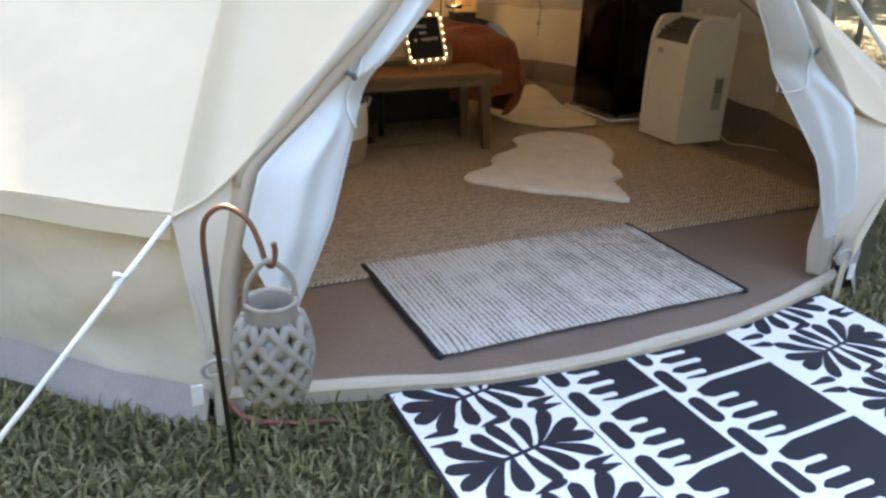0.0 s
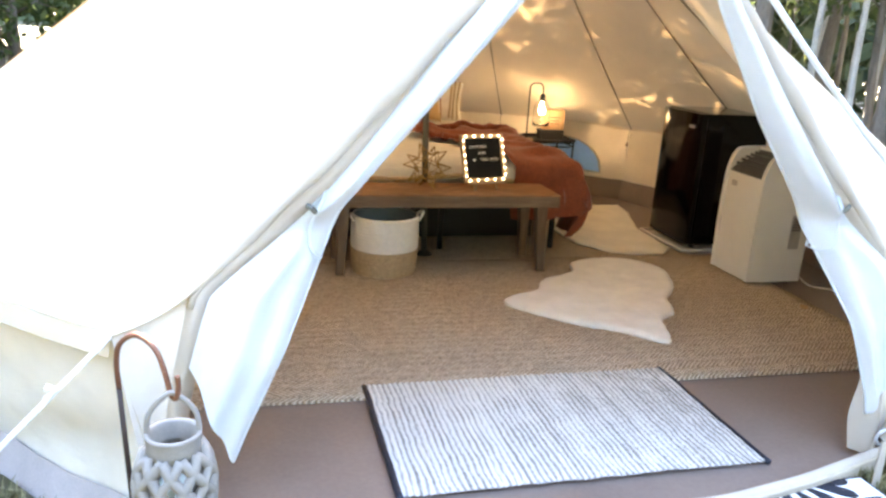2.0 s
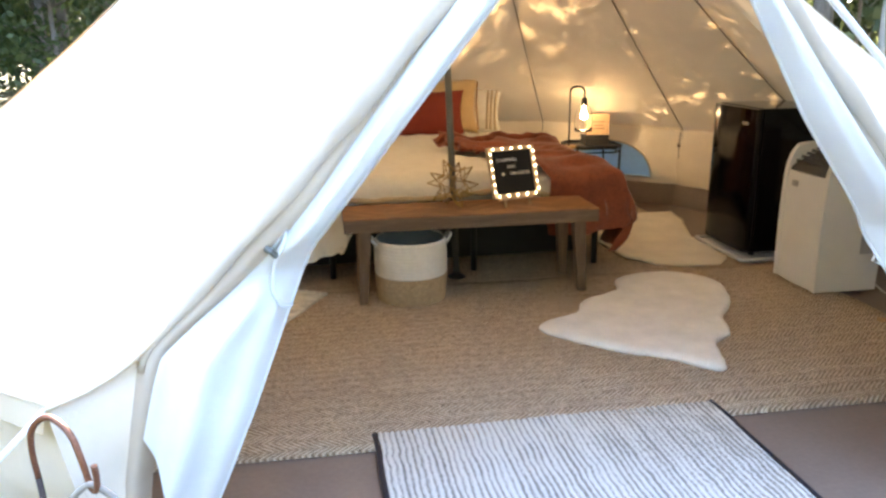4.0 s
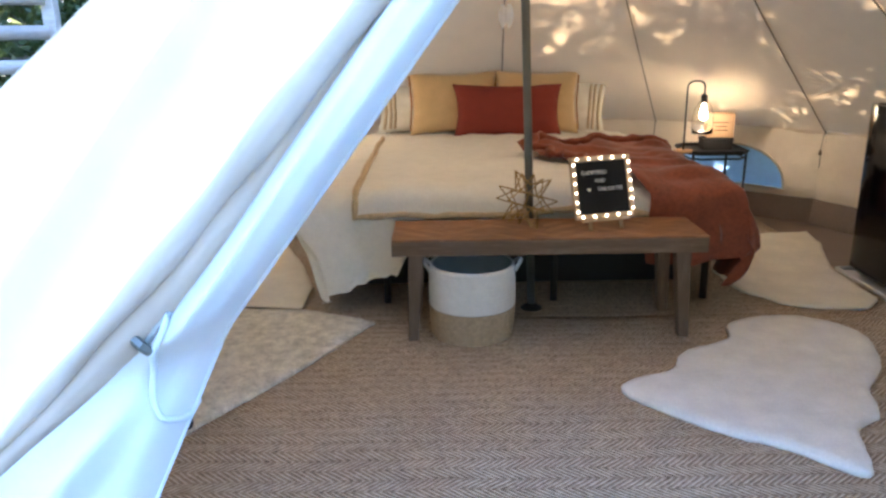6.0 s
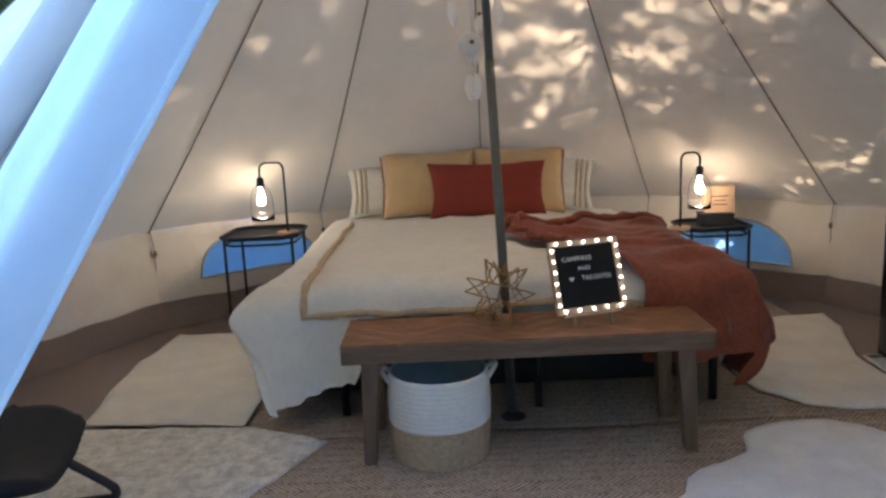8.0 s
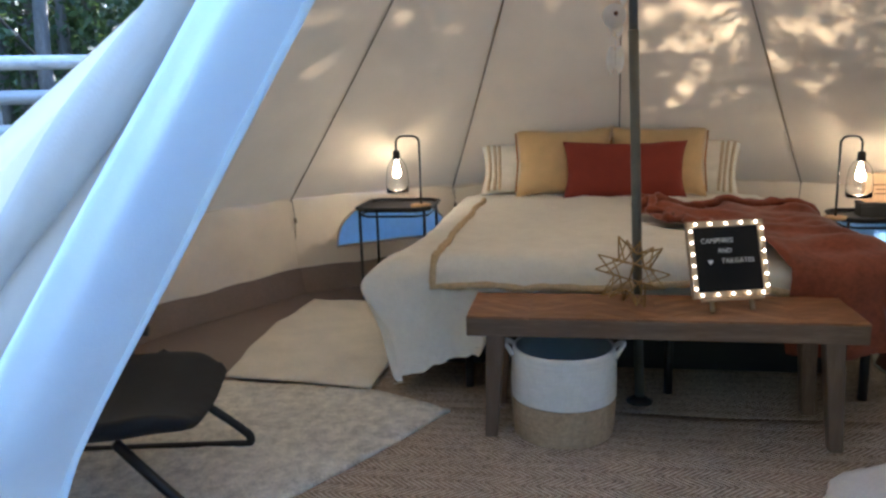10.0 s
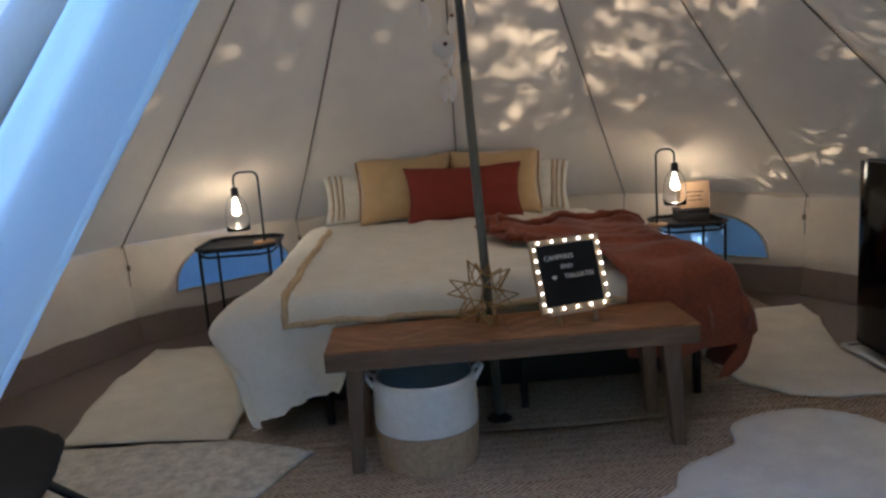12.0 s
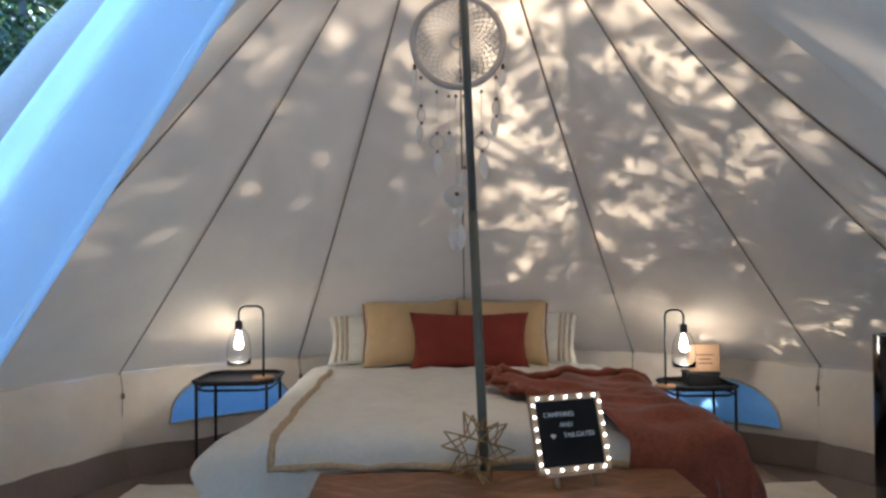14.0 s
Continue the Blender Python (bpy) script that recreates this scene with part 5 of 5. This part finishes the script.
for cx0, cx1, first in ((-MW + 0.012, -0.425, -0.10), (0.31, MW - 0.012, -0.02)):
    pile([(cx0, -ML + 0.012), (cx1, -ML + 0.012), (cx1, -0.012), (cx0, -0.012)])
    mx, hw = (cx0 + cx1) / 2, (cx1 - cx0) / 2
    y = first
    while y > -ML + 0.2:
        tilt = 0.16
        for s in (-1, 1):
            for da, f, bend, root in ((1.10, 0.135, 0.16, 0.030), (0.66, 0.165, 0.14, 0.055), (0.22, 0.150, 0.06, 0.072), (-0.20, 0.150, -0.06, 0.072), (-0.62, 0.165, -0.14, 0.058), (-1.06, 0.135, -0.18, 0.034)):
                a = da + tilt if s > 0 else math.pi + tilt - da
                leaf(mx + s * root, y + s * root * tilt, a, f, 0.0235 * (0.92 + 0.2 * random.random()), bend * s)
        for da, ln in ((1.72, 0.14), (-1.42, 0.14)):
            leaf(mx, y, da, ln, 0.021, 0.12)
        for s in (-1, 1):
            for fy, ln, da in ((-0.118, 0.10, 0.10), (-0.158, 0.085, -0.12)):
                leaf(mx + s * (hw - 0.012), y + fy + s * 0.02, (math.pi if s > 0 else 0) + da, ln, 0.015, 0.1 * s)
        leaf(mx - 0.05, y - 0.150, 0.16, 0.10, 0.014, 0.0)
        pile([(mx - 0.075, y - 0.020), (mx + 0.075, y + 0.006), (mx + 0.075, y + 0.016), (mx - 0.075, y - 0.008)], 0.0035, MATBLK, "stem_motif")
        y -= 0.285
for cx0 in (-0.42, -0.11):
    pile([(cx0, -ML + 0.012), (cx0 + 0.085, -ML + 0.012), (cx0 + 0.085, -0.012), (cx0, -0.012)])
    y = -0.04
    while y > -ML + 0.2:
        pts = [(cx0 + 0.0425 + 0.027 * math.cos(t), y - 0.07 + (0.035 if math.sin(t) > 0 else -0.035) + 0.027 * math.sin(t)) for t in (2 * math.pi * i / 20 for i in range(20))]
        pile(pts, 0.003, MATBLK, "capsule_motif")
        y -= 0.155
    y = -0.03
    wide = 0.225 if cx0 < -0.2 else 0.335
    while y > -ML + 0.25:
        for j in range(4):
            ty = y - 0.05 - 0.058 * j
            ln = (0.075 if cx0 < -0.2 else 0.10) + 0.03 * ((j * 7) % 3) / 2
            pts = [(cx0 + 0.085, ty - 0.026), (cx0 + 0.11, ty - 0.010), (cx0 + 0.085 + ln, ty - 0.010), (cx0 + 0.085 + ln + 0.008, ty), (cx0 + 0.085 + ln, ty + 0.010), (cx0 + 0.11, ty + 0.010), (cx0 + 0.085, ty + 0.026)]
            pile(pts)
        pts = [(cx0 + 0.085, y - 0.30), (cx0 + 0.16, y - 0.275), (cx0 + 0.085 + wide, y - 0.262), (cx0 + 0.085 + wide, y - 0.242), (cx0 + 0.16, y - 0.255), (cx0 + 0.085, y - 0.24)]
        pile(pts)
        y -= 0.31

# ---- ground, grass ----
gd = part("ground", sheet(lambda u, v: Vector((-150 + 300 * u, -150 + 300 * v, -0.035)), 60, 60), SOIL)
setting(gd, "shaded lawn with bare soil and leaf litter", "ground")
rng = np.random.default_rng(4)


def grass_field(n, x0, x1, y0, y1, hmin, hmax):
    x, y = rng.uniform(x0, x1, n), rng.uniform(y0, y1, n)
    r = np.hypot(x, y)
    keep = (r > 2.74) | ((y < -2.2) & (np.abs(x + 0.1) < 1.2) & (r > 2.66))
    keep &= ~((np.abs(x - 0.065) < 0.90) & (y < -2.5) & (y > -4.9))
    x, y = x[keep], y[keep]
    n = len(x)
    a, ben, h, w = rng.uniform(0, 2 * np.pi, n), rng.uniform(0.2, 1.1, n), rng.uniform(hmin, hmax, n), rng.uniform(0.003, 0.0065, n)
    ca, sa = np.cos(a), np.sin(a)
    V = np.zeros((n, 5, 3))
    for i, (f, wf) in enumerate(((0, 1), (0, -1), (0.55, 0.8), (0.55, -0.8), (1, 0))):
        V[:, i, 0] = x + ca * ben * h * f * f - sa * w * wf
        V[:, i, 1] = y + sa * ben * h * f * f + ca * w * wf
        V[:, i, 2] = -0.037 + h * f * (1 - 0.35 * ben * f)
    base = np.arange(n)[:, None] * 5
    F = np.concatenate([base + np.array([[0, 1, 3]]), base + np.array([[0, 3, 2]]), base + np.array([[2, 3, 4]])])
    me = bpy.data.meshes.new("grass")
    me.from_pydata(V.reshape(-1, 3).tolist(), [], F.tolist())
    me.materials.append(GRASS)
    return me


tagged(new("grass", grass_field(120000, -3.6, 2.8, -4.0, -0.9, 0.02, 0.065)), "short green and straw-coloured lawn grass", "grass", kind="stuff")
tagged(new("grass", grass_field(30000, -8, 9, -3, 8, 0.03, 0.09)), "rough grass round the tent", "grass", kind="stuff")


# ---- trees ----
def leaf_cloud(name, centres, radii, n, size, mat, parent=None, flat=1.0):
    """Many small folded leaves strewn through clumps."""
    centres, radii = np.array(centres), np.array(radii)
    k = rng.integers(0, len(centres), n)
    d = rng.normal(size=(n, 3))
    d /= np.linalg.norm(d, axis=1)[:, None]
    P = centres[k] + d * (radii[k] * rng.uniform(0.15, 1, n) ** 0.5)[:, None] * np.array([1, 1, flat])
    u = rng.normal(size=(n, 3))
    u[:, 2] -= 0.5
    u /= np.linalg.norm(u, axis=1)[:, None]
    w = np.cross(u, rng.normal(size=(n, 3)))
    w /= np.linalg.norm(w, axis=1)[:, None]
    s = rng.uniform(0.6, 1.3, n)[:, None] * size
    V = np.stack([P, P + u * s * 0.5 + w * s * 0.24, P + u * s, P + u * s * 0.5 - w * s * 0.24], 1)
    base = np.arange(n)[:, None] * 4
    F = np.concatenate([base + np.array([[0, 1, 2]]), base + np.array([[0, 2, 3]])])
    me = bpy.data.meshes.new(name)
    me.from_pydata(V.reshape(-1, 3).tolist(), [], F.tolist())
    me.materials.append(mat)
    ob = new(name, me)
    ob.parent = parent
    return ob


def tree(x, y, h, r, crown_from, spread, clumps, leaves, size, bark=BARK, label="tall leafy tree with a grey trunk", lean_=(0, 0), tight=1.0):
    t_ = thing("tree", label, "tree", pose(x, y, -0.05), group="trees round the tent")
    top = Vector((lean_[0], lean_[1], h))
    trunk = [Vector((lean_[0] * (i / 8) ** 1.5 + 0.06 * wob(x, i * 0.7, y), lean_[1] * (i / 8) ** 1.5 + 0.06 * wob(y, i * 0.7, x), h * i / 8)) for i in range(9)]
    bm = tube(trunk, [r * (1.25 if i == 0 else 1) * (1 - 0.85 * i / 8) for i in range(9)], 8)
    ends = []
    for i in range(clumps):
        f = crown_from + (1 - crown_from) * (i + random.random()) / clumps
        o = trunk[min(8, int(f * 8))]
        a = random.uniform(0, 2 * math.pi)
        e = o + Vector((math.cos(a), math.sin(a), random.uniform(0.1, 0.7))) * spread * random.uniform(0.4, 1.0)
        tube([o, (o + e) / 2 + Vector((0, 0, 0.1)), e], [r * 0.28, r * 0.18, r * 0.06], 5, bm=bm)
        ends.append(e)
    part("trunk", bm, bark, t_, smooth=True)
    leaf_cloud("crown", [list(e) for e in ends], [spread * tight * random.uniform(0.28, 0.5) for _ in ends], leaves, size, LEAVES, t_)
    return t_


random.seed(11)
for x, y, h, spread, clumps, leaves, size, tight in ((2.0, 4.0, 5.1, 1.15, 22, 4600, 0.066, 0.75), (3.3, 4.3, 5.6, 1.4, 34, 5500, 0.072, 0.75), (2.2, 7.6, 8.4, 1.9, 20, 4000, 0.13, 0.8), (4.9, 6.2, 7.6, 1.8, 30, 26000, 0.11, 0.95), (0.2, 9.4, 10.0, 2.2, 34, 30000, 0.16, 1.0), (-2.6, 9.6, 10.0, 2.0, 26, 22000, 0.16, 1.0), (3.9, 10.2, 11.5, 2.4, 24, 8000, 0.12, 0.9), (6.6, 7.6, 8.5, 2.0, 18, 6000, 0.11, 1.0), (-5.0, 9.0, 9.5, 2.2, 24, 12000, 0.12, 1.0)):
    tree(x, y, h, 0.05 if h < 6 else 0.12, 0.34, spread, clumps, leaves, size, tight=tight)
# trees added at the sides so their high crowns hold back skylight
for x, y, h in ((4.7, 1.7, 7.0), (5.6, 3.7, 8.0), (6.4, 0.2, 7.5), (-8.2, 6.8, 9.0), (-7.8, -0.6, 7.5)):
    tree(x, y, h, 0.10, 0.52, 2.0, 30, 16000, 0.14)
# unseen broad crowns added over the tent's right side to keep skylight off it
for x, y, h in ((4.0, 2.7, 7.8), (4.5, -0.5, 7.6)):
    tree(x, y, h, 0.11, 0.60, 2.4, 34, 20000, 0.14)
# understorey close behind the tent, out of view, added to shade the lower canvas
for x, y, h in ((-3.3, 4.4, 3.4), (-1.9, 4.7, 3.7), (-0.5, 4.5, 3.5), (0.9, 4.7, 3.4), (2.4, 4.3, 3.6)):
    tree(x, y, h, 0.04, 0.32, 0.95, 26, 9000, 0.09, label="unseen bushy understorey tree added behind the tent to shade it")
# slender saplings beyond the tent
for i in range(46):
    a = radians(random.uniform(28, 84))
    d = random.uniform(4.6, 10)
    x, y = d * math.sin(a), d * math.cos(a) - 0.4
    tree(x, y, random.uniform(4.5, 7.5), random.uniform(0.025, 0.055), 0.38, 0.7, 7, 520, 0.11, PALEBARK if i % 3 else BARK, "slender sapling with sparse leaves", (random.uniform(-0.5, 0.5), random.uniform(-0.5, 0.5)))
for i in range(16):
    a = radians(random.uniform(-78, -18))
    d = random.uniform(8, 15)
    tree(d * math.sin(a), d * math.cos(a), random.uniform(5, 9), 0.11, 0.15, 1.6, 12, 2200, 0.15)
# far woods all round
cs, rs = [], []
for i in range(620):
    a, d = random.uniform(0, 2 * math.pi), random.uniform(17, 30)
    z = random.uniform(0.3, 13) * (d / 24)
    cs.append((d * math.sin(a), d * math.cos(a), z))
    rs.append(random.uniform(1.0, 2.2))
tagged(leaf_cloud("far_woods", cs, rs, 170000, 0.64, FARLEAF), "dense woodland closing the view round the clearing", "woods", kind="stuff")

bd = part("backdrop", sheet(lambda u, v: Vector((62 * math.cos(2 * math.pi * u), 62 * math.sin(2 * math.pi * u), -1 + v * (11 + 3 * wob(9 * math.cos(2 * math.pi * u), 9 * math.sin(2 * math.pi * u))))), 96, 6), simple("distant wood edge", (0.05, 0.065, 0.03), 0.95, vary=0.6, scale=0.9, bump=0.4, fine=4))
setting(bd, "dark wood edge far beyond the clearing", "woods")

# ---- pale timber rails beyond the tent ----
fence = thing("rail_fence", "pale weathered timber rail fence in the sun", "fence")
FA, FB = Vector((-7.2, 1.4, 0)), Vector((-3.5, 2.9, 0))
for i in range(4):
    p = FA.lerp(FB, i / 3)
    part("post", box(p.x - 0.05, p.y - 0.05, -0.1, p.x + 0.05, p.y + 0.05, 1.7, 0.008), PALEWOOD, fence)
dirn = (FB - FA).normalized()
for z in (0.8, 1.06, 1.32, 1.58):
    bm = tube([FA + Vector((0, -0.07, z)), FA.lerp(FB, 0.5) + Vector((0, -0.07, z + 0.01)), FB + Vector((0, -0.07, z))], 0.055, 8)
    part("rail", bm, PALEWOOD, fence, smooth=True)
